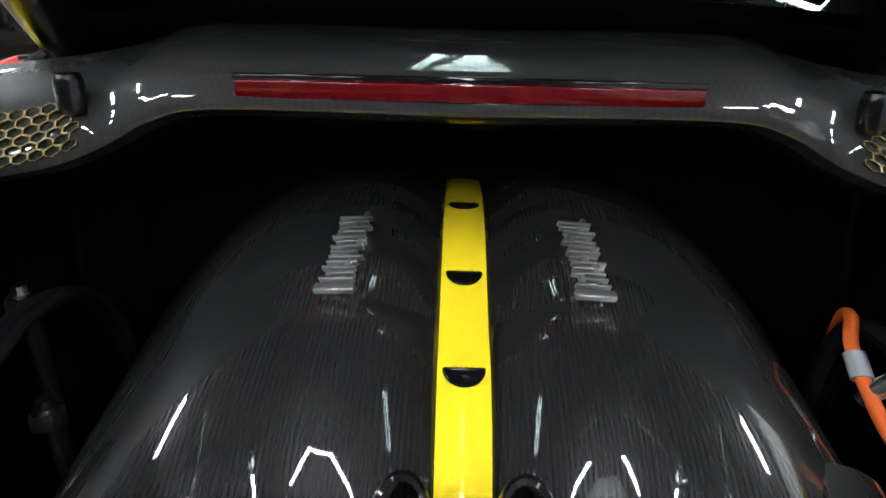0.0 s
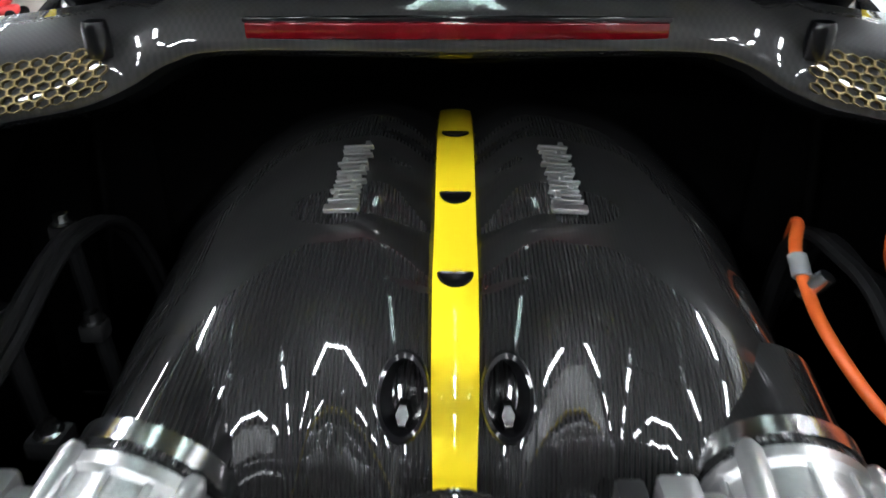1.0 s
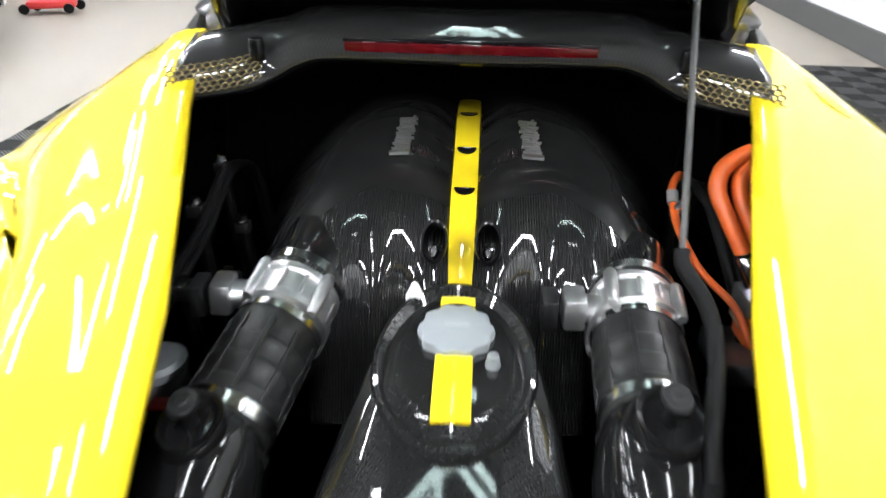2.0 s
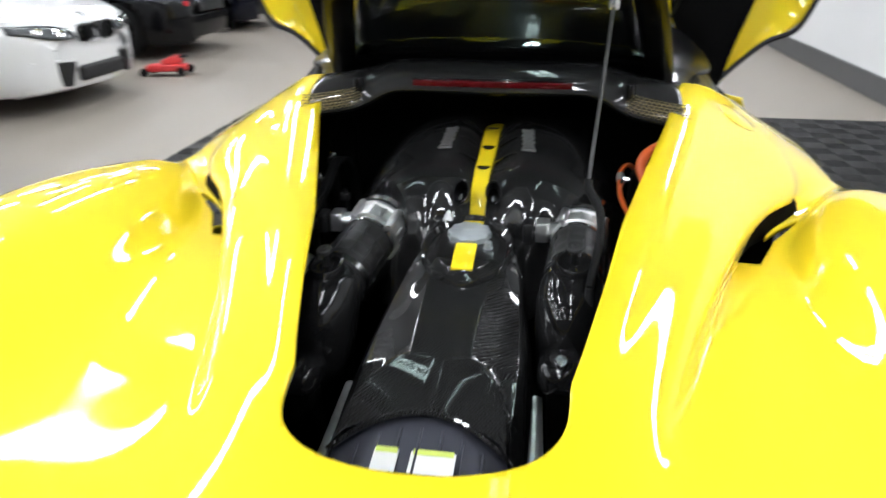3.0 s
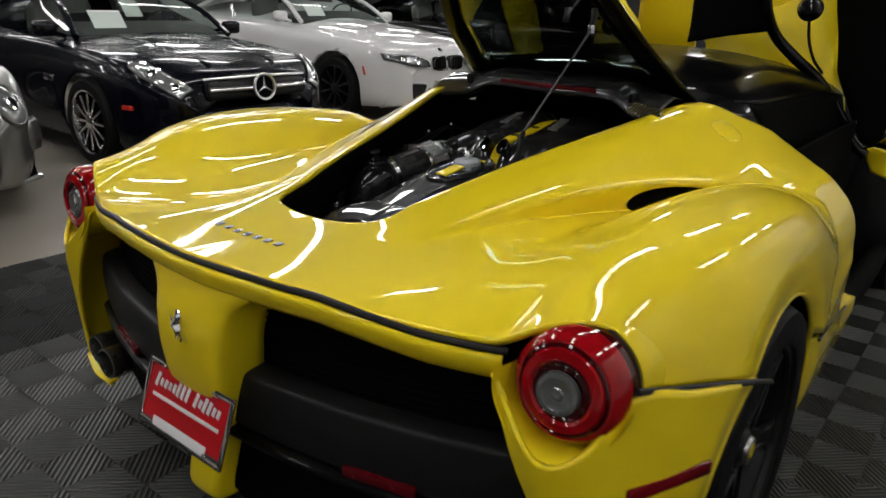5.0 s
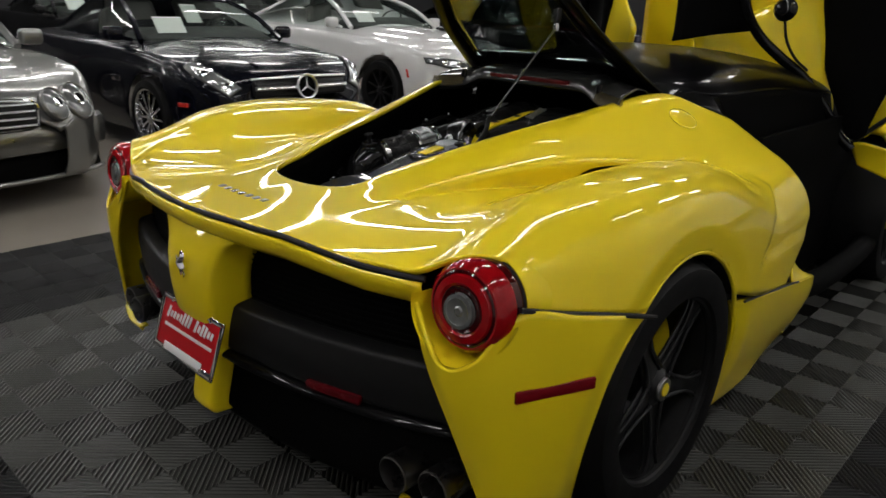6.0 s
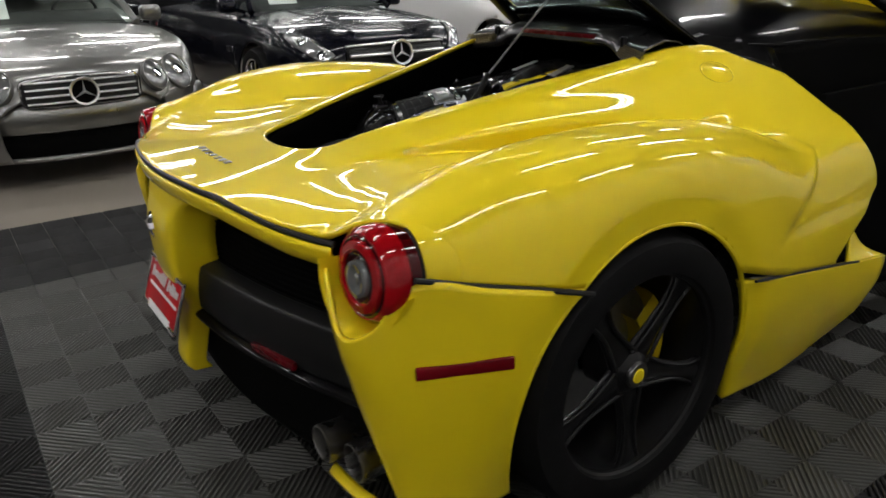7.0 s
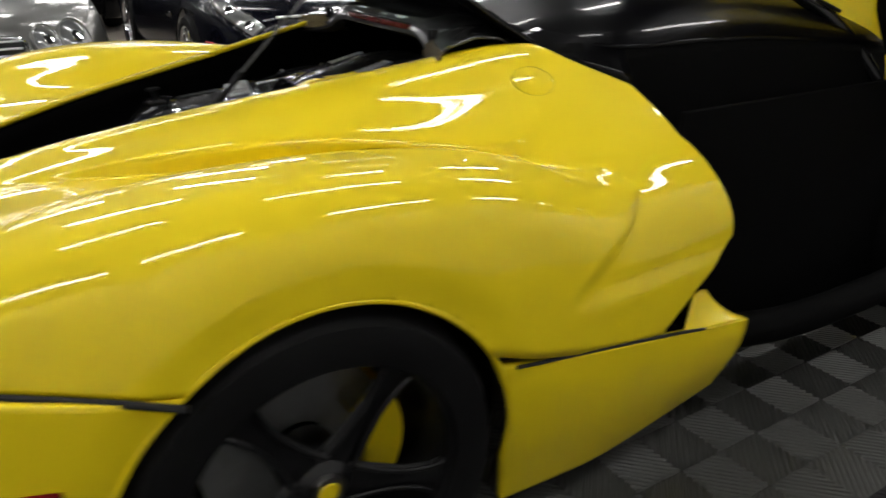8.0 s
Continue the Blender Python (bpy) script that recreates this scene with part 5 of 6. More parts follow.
def raised_door(sx):
    root = empty("raised_door", "yellow upward-opening door with black inner trim, raised", "car door", "raised doors")

    def sheet(name, pts, material, label, t=.03):
        P = loft([[(sx * x, y, z) for x, y, z in r] for r in pts], 5, 5)
        return thick(part(name, grid(P), material, root, label), t, 0)

    sheet("upper_trim", (((.18, 1.47, 1.215), (.30, 1.64, 1.25), (.41, 1.76, 1.275)), ((.18, 1.48, 1.32), (.30, 1.62, 1.34), (.408, 1.68, 1.345)), ((.17, 1.48, 1.75), (.28, 1.58, 1.75), (.40, 1.62, 1.75))), VOID, "black upper inner trim", .02)
    part("window_frame", tube([(sx * x, y, z) for x, y, z in ((.402, 1.60, 1.55), (.41, 1.64, 1.38), (.425, 1.80, 1.255), (.50, 1.90, 1.16), (.58, 2.02, 1.07), (.67, 2.13, .93), (.735, 2.2, .80), (.80, 2.22, .74))], .024, 12, 6), SATINBLACK, root, "black window frame")
    sheet("lower_trim", (((.775, 2.2, .80), (.815, 2.19, .79), (.85, 2.2, .82)), ((.69, 2.2, .96), (.79, 2.18, .95), (.882, 2.2, .95)), ((.608, 2.2, 1.14), (.76, 2.17, 1.10), (.93, 2.2, 1.11)), ((.57, 2.2, 1.32), (.77, 2.17, 1.30), (.99, 2.2, 1.30)), ((.54, 2.15, 1.75), (.80, 2.12, 1.75), (1.12, 2.15, 1.72))), VOID, "black inner door trim", .02)
    sheet("outer_skin", (((.84, 2.23, .80), (.86, 2.24, .82), (.885, 2.24, .865)), ((.87, 2.24, .93), (.95, 2.26, .94), (1.02, 2.24, .985)), ((.93, 2.24, 1.10), (1.04, 2.28, 1.09), (1.15, 2.24, 1.075)), ((1.0, 2.24, 1.30), (1.12, 2.28, 1.30), (1.24, 2.22, 1.28)), ((1.12, 2.2, 1.72), (1.22, 2.24, 1.72), (1.34, 2.18, 1.72))), YELLOW, "yellow outer skin", .016)
    part("skin_seal", tube([(sx * x, y, z) for x, y, z in ((.80, 2.22, .77), (.909, 2.225, .888), (1.025, 2.225, .992), (1.136, 2.225, 1.045), (1.197, 2.22, 1.17), (1.26, 2.2, 1.32), (1.35, 2.17, 1.70))], .011, 8, 5), BLACK, root, "black rubber seal")
    sheet("sill_skin", (((.79, 2.22, .775), (.86, 2.21, .778), (.96, 2.2, .76)), ((.81, 2.24, .72), (.89, 2.22, .71), (.98, 2.21, .70)), ((.84, 2.24, .665), (.90, 2.22, .65), (.99, 2.2, .625))), YELLOW, "yellow lower door edge", .016)
    sheet("window_skin", (((.16, 1.72, 1.10), (.40, 1.99, 1.02), (.70, 2.24, .80)), ((.165, 1.735, 1.19), (.42, 2.0, 1.16), (.66, 2.23, 1.0)), ((.17, 1.75, 1.27), (.44, 2.02, 1.27), (.63, 2.22, 1.15)), ((.42, 2.06, 1.42), (.50, 2.12, 1.42), (.60, 2.24, 1.40)), ((.46, 2.06, 1.70), (.52, 2.1, 1.70), (.58, 2.22, 1.70))), YELLOW, "yellow outer skin seen past the window", .012)
    sheet("front_skin", (((.03, 2.15, 1.06), (.20, 2.2, 1.06), (.40, 2.27, 1.03)), ((.05, 2.15, 1.35), (.21, 2.2, 1.35), (.40, 2.27, 1.35)), ((.12, 2.15, 1.75), (.24, 2.2, 1.75), (.40, 2.27, 1.75))), YELLOW, "yellow front part of the outer skin", .016)
    mir = lathe([(0, .05), (.03, .045), (.045, .02), (.048, 0), (.04, -.01), (0, -.012)], pose(sx * .575, 1.665, 1.362, 80, 0, 0), 20)
    part("mirror", mir, BLACKGLOSS, root, "round black door mirror")
    part("mirror_arm", tube([(sx * .577, 1.67, 1.32), (sx * .58, 1.72, 1.24), (sx * .585, 1.85, 1.16), (sx * .59, 2.03, 1.10)], .006, 8, 4), BLACK, root)
    return root


raised_door(1), raised_door(-1)


# ---- parked cars ----
PW = mat("white_car_paint", (.60, .60, .595), .3, 0, 1.0, .02, 700, .03, 2)
PD = mat("midnight_car_paint", (.0022, .0026, .006), .25, 0, .5, .02, 700, .1, 2)
PS = mat("silver_car_paint", (.20, .20, .19), .28, .75, 1.0, .05, 1500, .05, 3)
PB = mat("black_car_paint", (.0025, .0025, .003), .25, 0, .5, .02, 700, .1, 2)
PR = mat("red_car_paint", (.22, .01, .015), .3, 0, 1.0, .02, 700, .1, 2)
WINDOW = mat("car_window", (.42, .50, .45), .02)
WINDOW.node_tree.nodes["Principled BSDF"].inputs["Transmission Weight"].default_value = 1.0
WINDOW.node_tree.nodes["Principled BSDF"].inputs["IOR"].default_value = 1.15
SEATGREY = mat("seat_leather", (.045, .043, .040), .5, 0, 0, .2, 200, .2, 12)
DASH = mat("dash_plastic", (.016, .016, .016), .6, 0, 0, .2, 200, .2, 12)
LAMPDARK = mat("smoked_lamp_glass", (.10, .105, .11), .08, .3, 1.0, .3, 40, .4, 40)
LAMPGLASS = mat("lamp_glass", (.35, .36, .36), .08, .6, 1.0, .3, 40, .2, 30)
PAPER = mat("paper", (.75, .75, .74), .7)
BRIGHT = mat("brushed_chrome", (.80, .80, .80), .32, 1.0)
CHROMEDARK = mat("smoked_chrome", (.30, .30, .31), .15, 1.0)
AMBER = mat("amber_red_marker", (.45, .03, .02), .3, 0, .5)


def road_wheel(parent, at, paint, spokes=10, r=.335):
    root = new("wheel")
    root.parent = parent
    q = pose(0, 0, 0, 90, 0, 0)
    part("tyre", lathe([(r * .70, .10), (r * .78, .115), (r * .93, .11), (r, .07), (r, -.07), (r * .93, -.11), (r * .7, -.10)], q, 36), RUBBER, root, "black tyre")
    part("rim", lathe([(r * .70, .10), (r * .73, .112), (r * .69, .105), (r * .66, .06), (r * .64, -.08)], q, 36), paint, root)
    for k in range(spokes):
        b2 = box(.022, .018, r * .58, (0, -.085, r * .36), .004)
        b2.transform(pose(0, 0, 0, 0, 360 / spokes * k, 0))
        part("spoke", b2, paint, root)
    part("hub", lathe([(0, .11), (.03, .11), (.045, .10), (.05, .05)], q, 20), paint, root)
    part("disc", lathe([(0, -.02), (r * .62, -.02), (r * .62, -.05)], q, 28), VOID, root)
    root.matrix_basis = at
    return root


def car_shell(root, stations, paint, arch_x, arch_r, label):
    """Body of a parked car: stations give x, half width, shoulder height, bonnet height and nose droop."""
    secs_ = []
    for x, w_, zs, zc, zb in stations:
        secs_.append([(x, w_ * .93, zb), (x, w_ * .985, zb + .10), (x, w_, zb + .25), (x, w_ * .985, (zs + zb + .30) / 2), (x, w_ * .94, zs - .035), (x, w_ * .86, zs), (x, w_ * .62, (zs + zc * 2) / 3), (x, w_ * .30, zc), (x, 0, zc + .004)])
    P = loft(secs_, 8, 4)

    def g(p):
        return math.hypot(p[0] - arch_x, p[2] - .335) - arch_r if p[1] > .55 else 1.0

    bm = cut_sheet(P, g)
    geom = bm.verts[:] + bm.edges[:] + bm.faces[:]
    d = bmesh.ops.duplicate(bm, geom=geom)["geom"]
    for v in [e for e in d if isinstance(e, bmesh.types.BMVert)]:
        v.co.y = -v.co.y
    bmesh.ops.reverse_faces(bm, faces=[e for e in d if isinstance(e, bmesh.types.BMFace)])
    bmesh.ops.remove_doubles(bm, verts=bm.verts[:], dist=2e-4)
    nose = [v for v in bm.verts if abs(v.co.x - stations[0][0]) < 1e-4]
    bmesh.ops.recalc_face_normals(bm, faces=bm.faces[:])
    thick(part("body", bm, paint, root, label), .01, 0)
    return P


def lamp_patch(root, P, r0, r1, c0, c1, label):
    """Headlamps let into the shell's corners: two glass sheets that follow it, each with two bowls behind a rim."""
    for s in (1, -1):
        Q = P[r0:r1, c0:c1].copy()
        n = Q.shape[0]
        for i in range(n):
            k = .35 * i / n
            Q[i] = Q[i] + (Q[i][-1] - Q[i]) * k * np.linspace(1, 0, Q.shape[1])[:, None]
        Q += np.array((.012, .010, .006))
        Q[:, :, 1] *= s
        o = thick(part("headlamp", grid(Q), LAMPGLASS, root, label), .02, 0)
        rim = [Q[i, 0] for i in range(0, n, 2)] + [Q[-1, j] for j in range(Q.shape[1])] + [Q[i, -1] for i in range(n - 1, -1, -2)] + [Q[0, j] for j in range(Q.shape[1] - 1, -1, -1)]
        part("lamp_rim", tube([tuple(v) for v in rim], .006, 6, 1), BLACK, o)
        for i in (int(n * .2), int(n * .6)):
            c = Q[i, Q.shape[1] // 2]
            part("lamp_bowl", lathe([(0, .02), (.030, .016), (.042, .0), (.045, -.01)], Matrix.Translation(tuple(c)) @ Vector((.8, s * .45, .35)).to_track_quat("Z", "Y").to_matrix().to_4x4(), 20), CHROME, o, "bright lamp bowl")


def greenhouse(root, paint, x0, x1, x2, x3, zb, zr, wb, wr):
    """Windscreen, roof, side windows and rear of the cabin."""
    ws = [[(x0, y * wb, zb + .02 * (1 - abs(y))) for y in np.linspace(-1, 1, 9)], [((x0 + x1) / 2 + .02, y * (wb * .55 + wr * .45), (zb + zr) / 2 + .03) for y in np.linspace(-1, 1, 9)], [(x1, y * wr, zr - .02 + .025 * (1 - y * y)) for y in np.linspace(-1, 1, 9)]]
    part("windscreen", grid(loft(ws, 6, 2)), WINDOW, root, "clear reflecting windscreen").visible_shadow = False
    rf = [[(x1 + .02, y * wr, zr - .02 + .025 * (1 - y * y)) for y in np.linspace(-1, 1, 9)], [((x1 + x2) / 2, y * wr, zr + .02 + .025 * (1 - y * y)) for y in np.linspace(-1, 1, 9)], [(x2, y * wr, zr - .02 + .025 * (1 - y * y)) for y in np.linspace(-1, 1, 9)], [(x3, y * wb * .9, zb + .05) for y in np.linspace(-1, 1, 9)]]
    thick(part("roof", grid(loft(rf, 5, 2)), paint, root), .02, 0)
    for s in (1, -1):
        sd = [[(x0 - .05, s * wb, zb), (x1, s * wr, zr - .02)], [((x0 + x3) / 2, s * wb, zb), ((x1 + x2) / 2, s * wr, zr + .01)], [(x3, s * wb * .9, zb), (x2, s * wr, zr - .03)]]
        part("side_window", grid(loft(sd, 4, 3)), WINDOW, root).visible_shadow = False
        part("pillar", tube([(x0, s * wb, zb), ((x0 + x1) / 2 + .02, s * (wb * .55 + wr * .45), (zb + zr) / 2 + .03), (x1, s * wr, zr - .01)], .028, 8, 5), paint, root, "windscreen pillar")
        m = box(.10, .17, .12, (x0 - .18, s * (wb + .16), zb + .06), .035, (0, 0, 0), None, 3)
        part("door_mirror", tube([(x0 - .2, s * wb * .98, zb + .0), (x0 - .19, s * (wb + .10), zb + .03)], .018, 8, 3, m), paint, root)
    part("dashboard", box(.42, wb * 1.8, .10, (x0 - .22, 0, zb - .01), .04, (0, 6, 0), None, 3), DASH, root, "dark dashboard")
    part("steering_wheel", lathe([(.165, -.012), (.178, 0), (.165, .012), (.152, 0), (.165, -.012)], pose(x0 - .52, wb * .48, zb + .02, 0, -62, 0), 28), DASH, root, "dark steering wheel")
    for s in (1, -1):
        seat = box(.16, .46, .62, (x1 - .30, s * wb * .48, zb - .08), .06, (0, -14, 0), None, 3)
        part("seat", box(.11, .26, .17, (x1 - .40, s * wb * .48, zb + .28), .045, (0, -14, 0), seat, 3), SEATGREY, root, "grey leather seat with headrest")
    part("dash_sheet", box(.005, .28, .20, (x0 - .24, -wb * .45, zb + .11), 0, (0, -32, 0)), PAPER, root, "white price sheet behind the windscreen", False)


def badge(root, x, y, z, r, tilt=0):
    """A chrome ring with a plain three-armed mark."""
    m = pose(x, y, z, 0, 90 - tilt, 0)
    o = new("badge")
    o.parent = root
    part("ring", lathe([(r * .84, .0), (r * .88, .012), (r, .014), (r * 1.04, .004), (r * .98, -.01), (r * .84, 0)], m, 36), BRIGHT, o, "chrome ring")
    part("backing", lathe([(0, -.004), (r * .86, -.004), (r * .86, -.02)], m, 24), VOID, o)
    for k in range(3):
        b2 = bmesh.new()
        v = [b2.verts.new(c) for c in ((-r * .11, 0, .0), (r * .11, 0, .0), (0, r * .90, .004), (0, r * .1, .012))]
        for f in ((0, 1, 3), (1, 2, 3), (2, 0, 3)):
            b2.faces.new([v[i] for i in f])
        b2.transform(m @ pose(0, 0, 0, 0, 0, 120 * k + 90))
        part("arm", b2, BRIGHT, o, "", False)


def silver_roadster(at):
    root = empty("parked_car", "silver roadster with twin oval headlamps and chrome grille, parked", "car", "cars parked in a row")
    st = ((0.03, .50, .52, .60, .20), (-.02, .60, .60, .70, .19), (-.10, .70, .68, .755, .18), (-.25, .80, .76, .80, .17), (-.5, .88, .83, .85, .17), (-.9, .905, .87, .90, .17), (-1.25, .905, .89, .93, .17), (-1.8, .90, .90, .93, .17), (-2.8, .90, .90, .92, .17), (-3.9, .88, .90, .93, .18), (-4.5, .78, .80, .86, .25))
    car_shell(root, st, PS, -.85, .37, "silver metallic body")
    sweep = lambda y: .36 * y * y + .25 * max(0.0, abs(y) - .55) ** 2
    front = np.array([[(x_ - sweep(y), y, z) for z, x_ in ((.345, -.01), (.365, .035), (.42, .055), (.48, .052), (.525, .03), (.545, -.02))] for y in np.linspace(-.84, .84, 23)])
    thick(part("bumper", grid(front), PS, root, "silver front bumper"), .02, 0)
    gap = np.array([[(x_ - sweep(y), y, z) for z, x_ in ((.17, .0), (.25, -.03), (.36, -.01))] for y in np.linspace(-.80, .80, 17)])
    thick(part("lower_intake", grid(gap), VOID, root, "wide black lower intake"), .02, 0)
    part("lip", tube([(.055 - sweep(y), y, .195) for y in np.linspace(-.80, .80, 15)], .017, 8, 2), PS, root)
    for s in (1, -1):
        part("intake_strut", tube([(.05 - sweep(.50), s * .50, .20), (.035 - sweep(.56), s * .56, .28), (.045 - sweep(.60), s * .60, .36)], .022, 8, 4), PS, root, "silver strut beside the intake")
    part("grille", box(.05, .68, .17, (.03, 0, .605), .03, (0, -8, 0), None, 3), BLACK, root, "black grille")
    for k in range(4):
        b2 = tube([(.080 - .18 * y * y - .008 * k, y, .545 + .042 * k) for y in np.linspace(-.325, .325, 11)], .012, 8, 2, None, None, .6)
        part("grille_bar", b2, BRIGHT, root, "bright grille bar")
    ring = [(.058 - .18 * y * y - .004, y, z) for y, z in ((-.35, .60), (-.335, .675), (-.2, .695), (0, .70), (.2, .695), (.335, .675), (.35, .60), (.33, .53), (.2, .515), (0, .512), (-.2, .515), (-.33, .53), (-.35, .60))]
    part("grille_frame", tube(ring, .010, 8, 4), CHROME, root, "chrome grille surround")
    badge(root, .110, 0, .605, .085, 8)
    for s in (1, -1):
        lamp_ = new("headlamp")
        lamp_.parent = root
        for y, x_, r_ in ((.470, .010, .092), (.640, -.085, .108)):
            m = pose(x_, s * y, .66, 0, 0, s * 28) @ pose(0, 0, 0, 0, 62, 0) @ Matrix.Diagonal((1.12, .92, 1, 1))
            part("lens", lathe([(0, .020), (r_ * .5, .017), (r_ * .85, .008), (r_, .0), (r_ * .98, -.05)], m, 28), GREYLENS, lamp_, "oval clear lens")
            part("bezel", lathe([(r_ * .97, .0), (r_ * 1.04, .006), (r_ * 1.09, .0), (r_ * 1.06, -.03)], m, 28), PS, lamp_)
            part("bulb_bowl", lathe([(0, .024), (r_ * .30, .022), (r_ * .38, .014)], m, 20), CHROME, lamp_, "bright bowl")
        part("fog_lamp", lathe([(0, .02), (.03, .018), (.045, .0), (.05, -.02)], pose(-.13, s * .69, .28, 0, 80, s * 28), 20), LAMPGLASS, root, "round fog lamp")
    for s in (1, -1):
        road_wheel(root, pose(-.85, s * .80, .335, 0, 0, 0 if s < 0 else 180), STEEL, 10)
        road_wheel(root, pose(-3.4, s * .80, .335, 0, 0, 0 if s < 0 else 180), STEEL, 10)
    greenhouse(root, PS, -1.28, -1.95, -2.6, -3.3, .92, 1.27, .70, .55)
    root.matrix_basis = at
    return root


def dark_roadster(at):
    root = empty("parked_car", "midnight blue roadster with a single chrome grille bar, parked", "car", "cars parked in a row")
    st = ((0.02, .55, .50, .60, .20), (-.03, .66, .62, .72, .19), (-.12, .76, .70, .775, .18), (-.28, .85, .78, .82, .17), (-.5, .90, .83, .865, .17), (-.9, .915, .87, .91, .17), (-1.25, .91, .89, .94, .17), (-1.8, .90, .90, .94, .17), (-2.8, .90, .90, .92, .17), (-3.9, .88, .90, .93, .18), (-4.5, .78, .80, .86, .25))
    P = car_shell(root, st, PD, -.87, .38, "midnight blue body")
    lamp_patch(root, P, 8, 30, 14, 22, "swept clear headlamp")
    front = np.array([[(x_, y, z) for z, x_ in ((.19, -.02), (.25, .04), (.33, .05), (.42, .03), (.50, .03))] for y in np.linspace(-.70, .70, 17)])
    front[:, :, 0] -= (front[:, :, 1] ** 2) * .36
    thick(part("bumper", grid(front), PD, root, "midnight blue bumper"), .02, 0)
    part("lower_intake", box(.05, .86, .10, (.045, 0, .30), .03, (0, 0, 0), None, 3), VOID, root, "black lower intake")
    part("grille", box(.05, .92, .15, (.022, 0, .635), .04, (0, -10, 0), None, 3), BLACK, root, "black grille")
    part("grille_bar", tube([(.075 - .16 * y * y, y, .640) for y in np.linspace(-.45, .45, 13)], .022, 10, 2, None, None, .7), BRIGHT, root, "wide chrome grille bar")
    part("grille_trim", tube([(.05 - .20 * y * y, y, .722 - .05 * y * y) for y in np.linspace(-.47, .47, 13)], .009, 8, 2), BRIGHT, root, "slim chrome trim")
    badge(root, .105, 0, .645, .10, 8)
    for k in range(2):
        part("bonnet_ridge", tube([(-.15, (-.3, .3)[k], .80), (-.6, (-.32, .32)[k], .875), (-1.15, (-.42, .42)[k], .935)], .010, 8, 5), PD, root)
    for s in (1, -1):
        part("fog_lamp", lathe([(0, .02), (.04, .018), (.055, .0), (.06, -.02)], pose(-.118, s * .655, .36, 0, 75, s * 26) @ Matrix.Diagonal((.75, 1.15, 1, 1)), 20), LAMPGLASS, root, "oval fog lamp")
        part("side_marker", box(.10, .020, .032, (-.335, s * .880, .505), .004, (0, 0, s * -14)), AMBER, root, "red side marker")
        part("side_vent", box(.16, .012, .05, (-1.45, s * .905, .62), .004), CHROMEDARK, root, "chrome side vent")
        road_wheel(root, pose(-.87, s * .81, .335, 0, 0, 0 if s < 0 else 180), CHROME, 12)
        road_wheel(root, pose(-3.4, s * .81, .335, 0, 0, 0 if s < 0 else 180), CHROME, 12)
    greenhouse(root, PD, -1.30, -1.98, -2.6, -3.3, .93, 1.28, .72, .56)
    part("visor_card", box(.005, .16, .24, (-1.78, .02, 1.13), 0, (0, -30, 0)), mat("pale_visor", (.45, .48, .45), .6), root, "pale card hanging behind the windscreen", False)
    root.matrix_basis = at
    return root


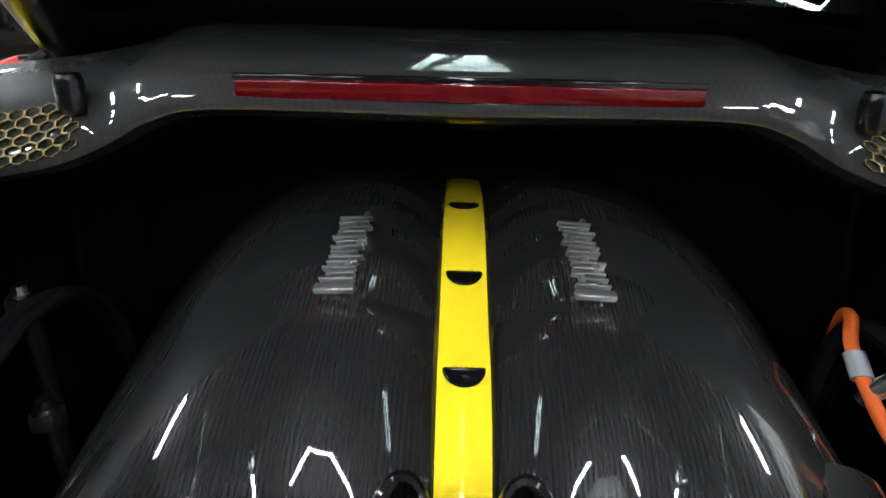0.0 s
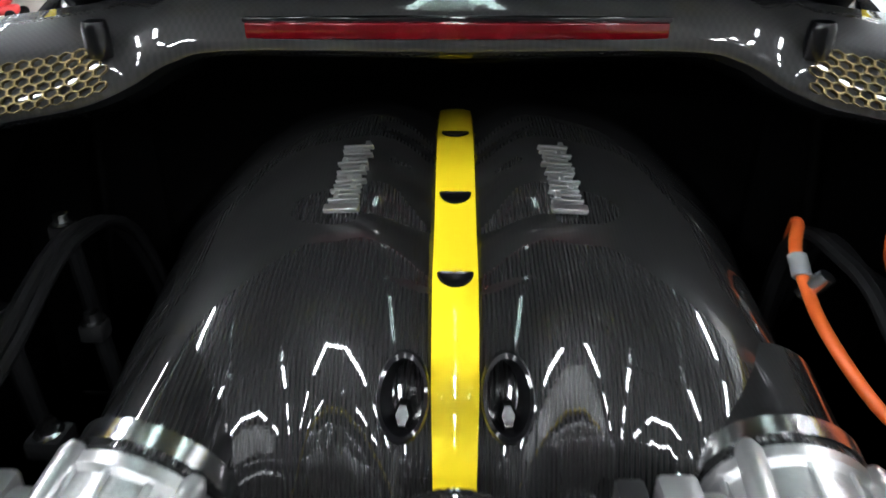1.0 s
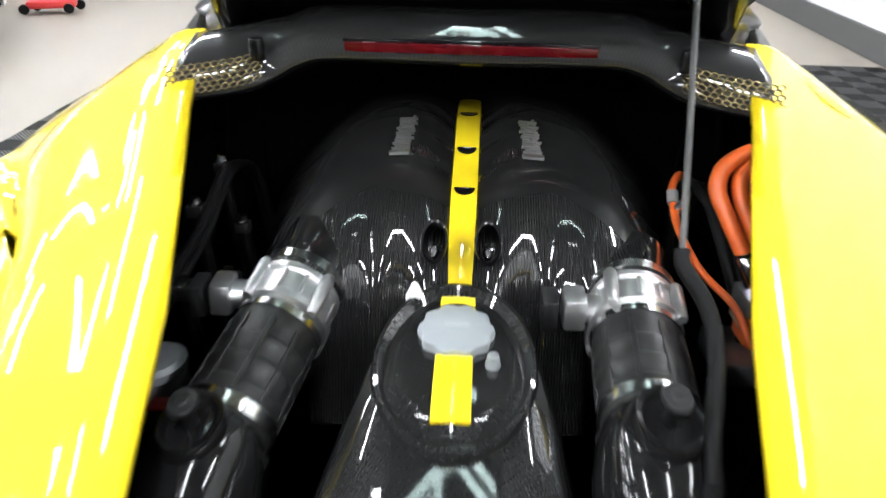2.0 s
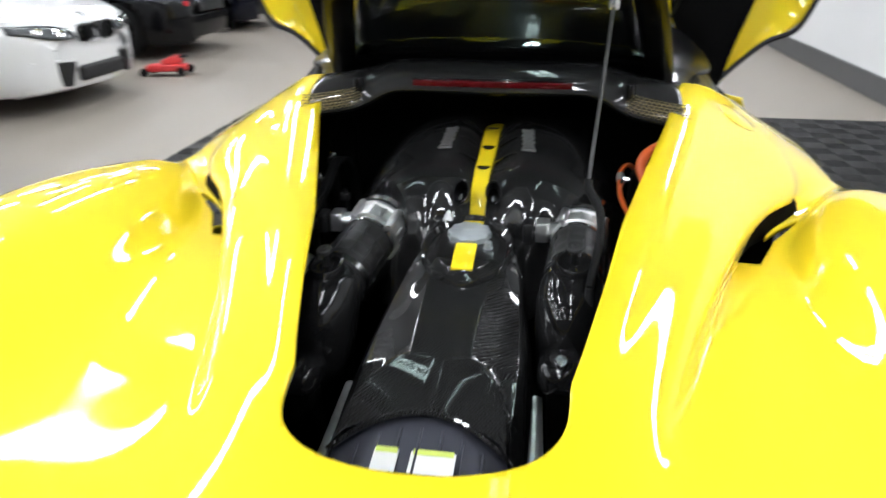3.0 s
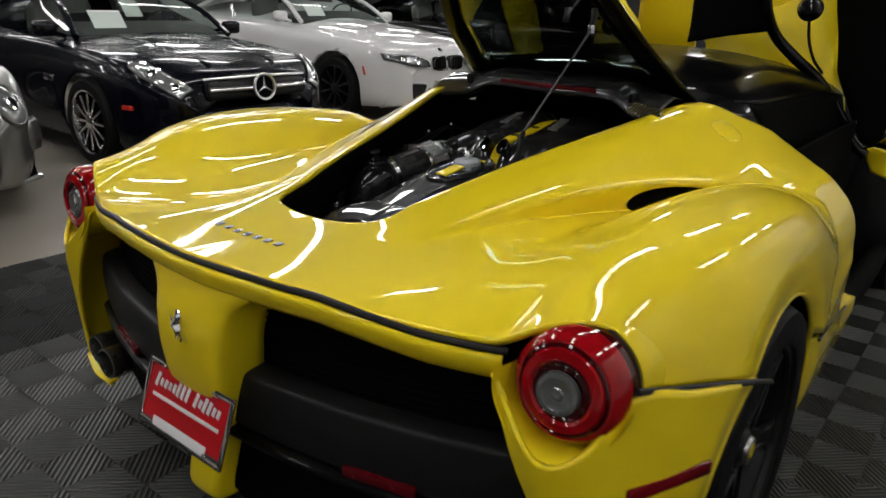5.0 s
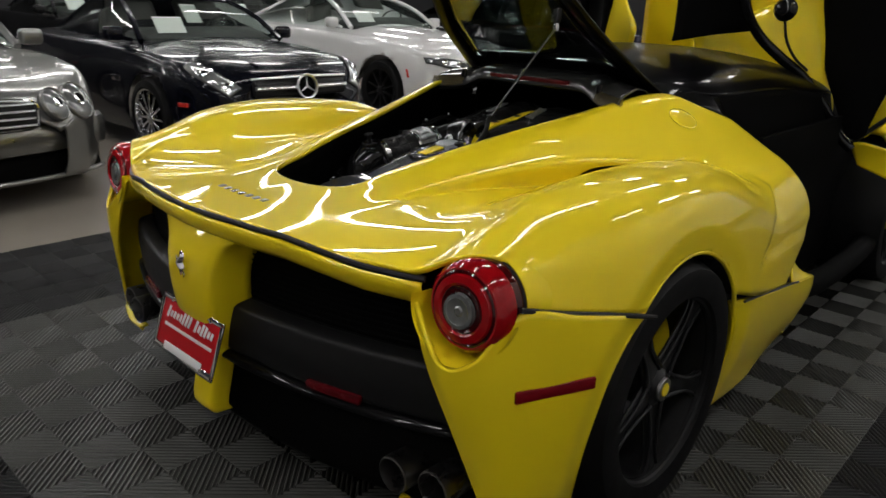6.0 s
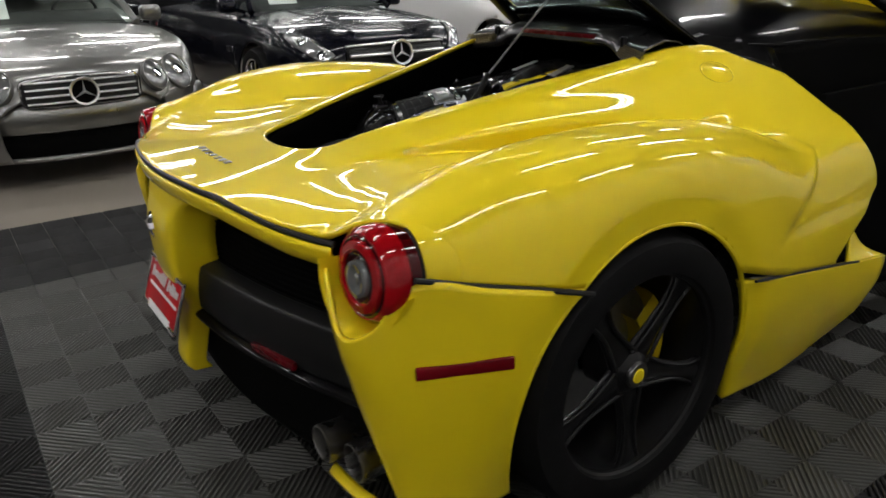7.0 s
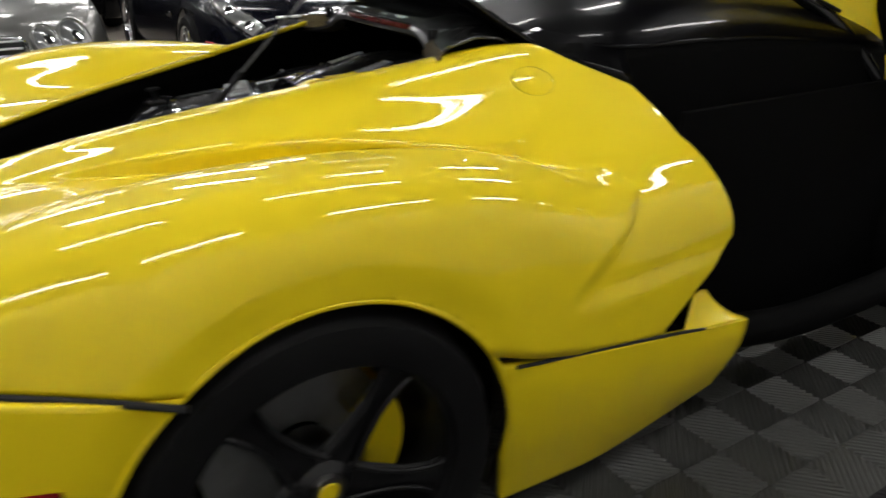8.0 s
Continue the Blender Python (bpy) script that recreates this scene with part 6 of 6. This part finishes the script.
def white_coupe(at):
    root = empty("parked_car", "white coupe with twin black kidney grilles, parked nose to the aisle", "car", "cars parked in a row")
    st = ((0.02, .56, .56, .62, .21), (-.03, .68, .66, .74, .20), (-.12, .80, .74, .80, .19), (-.28, .88, .81, .85, .18), (-.5, .93, .86, .90, .17), (-.9, .94, .90, .96, .17), (-1.4, .935, .93, 1.01, .17), (-1.9, .93, .95, 1.02, .17), (-2.8, .93, .97, 1.02, .17), (-3.9, .92, .98, 1.03, .18), (-4.6, .80, .90, .98, .25))
    car_shell(root, st, PW, -.82, .40, "white painted body")
    front = np.array([[(x_, y, z) for z, x_ in ((.17, -.03), (.20, .05), (.26, .07), (.36, .055), (.46, .062), (.55, .056), (.62, .045), (.68, .012))] for y in np.linspace(-.80, .80, 21)])
    front[:, :, 0] -= (front[:, :, 1] ** 2) * .34
    thick(part("bumper", grid(front), PW, root, "white front bumper"), .02, 0)
    part("centre_intake", box(.06, .66, .135, (.068, 0, .31), .03, (0, 0, 0), None, 3), BLACK, root, "black centre intake")
    part("intake_bar", tube([(.085 - .3 * y * y, y, .30) for y in np.linspace(-.3, .3, 9)], .006, 6, 2), PW, root)
    for s in (1, -1):
        rows = []
        for u in np.linspace(0, 1, 13):
            y = .32 + .50 * u
            x = float(np.interp(y, (.30, .45, .55, .65, .75, .82), (.045, .022, -.005, -.050, -.105, -.200)))
            zc, hh = .640 + .075 * u, .030 + .022 * math.sin(math.pi * min(1.0, u * 1.15))
            rows.append([(x + .010 - v * .022, s * y, zc + v * hh) for v in (-1, -.5, 0, .5, 1)])
        lamp_ = thick(part("headlamp", grid(np.array(rows)), LAMPDARK, root, "swept smoked headlamp"), .02, 0)
        part("lamp_rim", tube([r[0] for r in rows] + [r[-1] for r in rows[::-1]] + [rows[0][0]], .007, 6, 1), BLACK, lamp_)
        for i in (4, 8):
            part("lamp_bowl", lathe([(0, .012), (.024, .018), (.036, .012), (.040, .0)], Matrix.Translation(rows[i][2]) @ Vector((.85, s * .45, .2)).to_track_quat("Z", "Y").to_matrix().to_4x4(), 20), CHROME, lamp_, "bright lamp ring")
        b2 = bmesh.new()
        pts = [(.055, .36, .42), (-.105, .74, .44), (-.085, .68, .26), (.035, .43, .215)]
        lo = [b2.verts.new((x - .03, s * y, z)) for x, y, z in pts]
        hi = [b2.verts.new((x + .025, s * y, z)) for x, y, z in pts]
        b2.faces.new(lo), b2.faces.new(hi)
        for i in range(4):
            b2.faces.new((lo[i], lo[(i + 1) % 4], hi[(i + 1) % 4], hi[i]))
        bmesh.ops.recalc_face_normals(b2, faces=b2.faces[:])
        bmesh.ops.bevel(b2, geom=b2.edges[:], offset=.010, segments=2, affect="EDGES")
        part("corner_intake", b2, BLACK, root, "black corner intake")
        part("intake_blade", tube([(.065, s * .40, .435), (-.075, s * .75, .452)], .013, 8, 1), PW, root)
        part("kidney_grille", box(.07, .235, .150, (.052, s * .140, .640), .035, (0, -8, s * -8), None, 3), VOID, root, "black kidney grille")
        part("kidney_frame", tube([(.090 - .18 * y * y, s * y, z) for y, z in ((.022, .64), (.028, .705), (.12, .718), (.235, .705), (.255, .64), (.225, .575), (.12, .562), (.034, .572), (.022, .64))], .006, 8, 4), CHROMEDARK, root, "dark chrome grille frame")
        for k in range(5):
            part("kidney_slat", box(.012, .006, .12, (.084, s * (.06 + .040 * k), .640), .002, (0, -8, 0)), BLACK, root)
        part("side_marker", box(.012, .03, .10, (-.37, s * .915, .56), .004, (0, 20 * s, s * 10)), AMBER, root, "slim red side marker")
        road_wheel(root, pose(-.82, s * .83, .335, 0, 0, 0 if s < 0 else 180), WHEELGREY, 10, .345)
        road_wheel(root, pose(-3.6, s * .83, .335, 0, 0, 0 if s < 0 else 180), WHEELGREY, 10, .345)
    part("bonnet_badge", lathe([(0, .006), (.03, .005), (.038, .0)], pose(-.06, 0, .775, 0, 30, 0), 20), CHROMEDARK, root, "small round bonnet badge")
    greenhouse(root, PW, -1.55, -2.25, -3.0, -3.9, 1.0, 1.36, .75, .58)
    root.matrix_basis = at
    return root


def plain_car(at, paint, label, tail=False):
    """A car further off, seen in part only."""
    root = empty("parked_car", label, "car", "cars parked further back")
    st = ((0.02, .60, .60, .70, .20), (-.05, .74, .72, .80, .19), (-.2, .86, .84, .88, .18), (-.5, .90, .90, .93, .17), (-1.2, .91, .94, .99, .17), (-2.8, .91, .96, 1.0, .17), (-3.9, .90, .96, 1.0, .18), (-4.4, .80, .88, .94, .25))
    car_shell(root, st, paint, -.85, .38, "glossy car body")
    part("bumper", box(.10, 1.3, .30, (-.06, 0, .38), .05, (0, 0, 0), None, 3), paint, root)
    part("grille", box(.05, .7, .12, (.0, 0, .60), .02), BLACK, root)
    for s in (1, -1):
        part("lamp", box(.06, .26, .07, (-.05, s * .55, .66), .02, (0, 0, s * -20)), RED if tail else LAMPGLASS, root, "red tail lamp" if tail else "clear headlamp")
        road_wheel(root, pose(-.85, s * .80, .335, 0, 0, 0 if s < 0 else 180), WHEELGREY, 8)
        road_wheel(root, pose(-3.4, s * .80, .335, 0, 0, 0 if s < 0 else 180), WHEELGREY, 8)
    greenhouse(root, paint, -1.35, -2.0, -2.8, -3.6, .98, 1.36, .74, .57)
    root.matrix_basis = at
    return root


silver_roadster(pose(-3.20, -.43, 0, 0, 0, 0))
dark_roadster(pose(-3.38, 2.04, 0, 0, 0, 0))
white_coupe(pose(-3.98, 5.15, 0, 0, 0, 0))
plain_car(pose(-4.3, 8.35, 0, 0, 0, 0), PB, "black car with red lamps standing beyond the white coupe", True)
plain_car(pose(-4.6, 11.2, 0, 0, 0, 0), PD, "dark car standing at the end of the row")
plain_car(pose(-8.7, .6, 0, 0, 0, 0), PB, "black car with red tail lamps standing in the row behind", True)
plain_car(pose(-8.9, 3.4, 0, 0, 0, 0), PB, "black car standing in the row behind")
plain_car(pose(-8.8, 6.2, 0, 0, 0, 0), PS, "grey car standing in the row behind")
plain_car(pose(-8.8, -2.2, 0, 0, 0, 0), PR, "dark red car standing in the row behind", True)
jack = empty("floor_jack", "red low floor jack beside the white coupe", "floor jack")
part("frame", box(.42, .20, .07, (-4.05, 6.55, .085), .02, (0, 0, 20)), REDTAG, jack, "red frame")
part("arm", box(.22, .10, .09, (-4.0, 6.58, .15), .02, (0, -18, 20)), REDTAG, jack, "red lifting arm")
part("pad", lathe([(0, .03), (.05, .03), (.06, .0)], pose(-3.90, 6.62, .19), 18), RUBBER, jack)
for dx in (-.18, .18):
    for dy in (-.11, .11):
        part("wheel", lathe([(.0, .02), (.045, .02), (.045, -.02), (0, -.02)], pose(-4.05 + dx, 6.55 + dy + dx * .36, .052, 90, 0, 20), 16), RUBBER, jack)
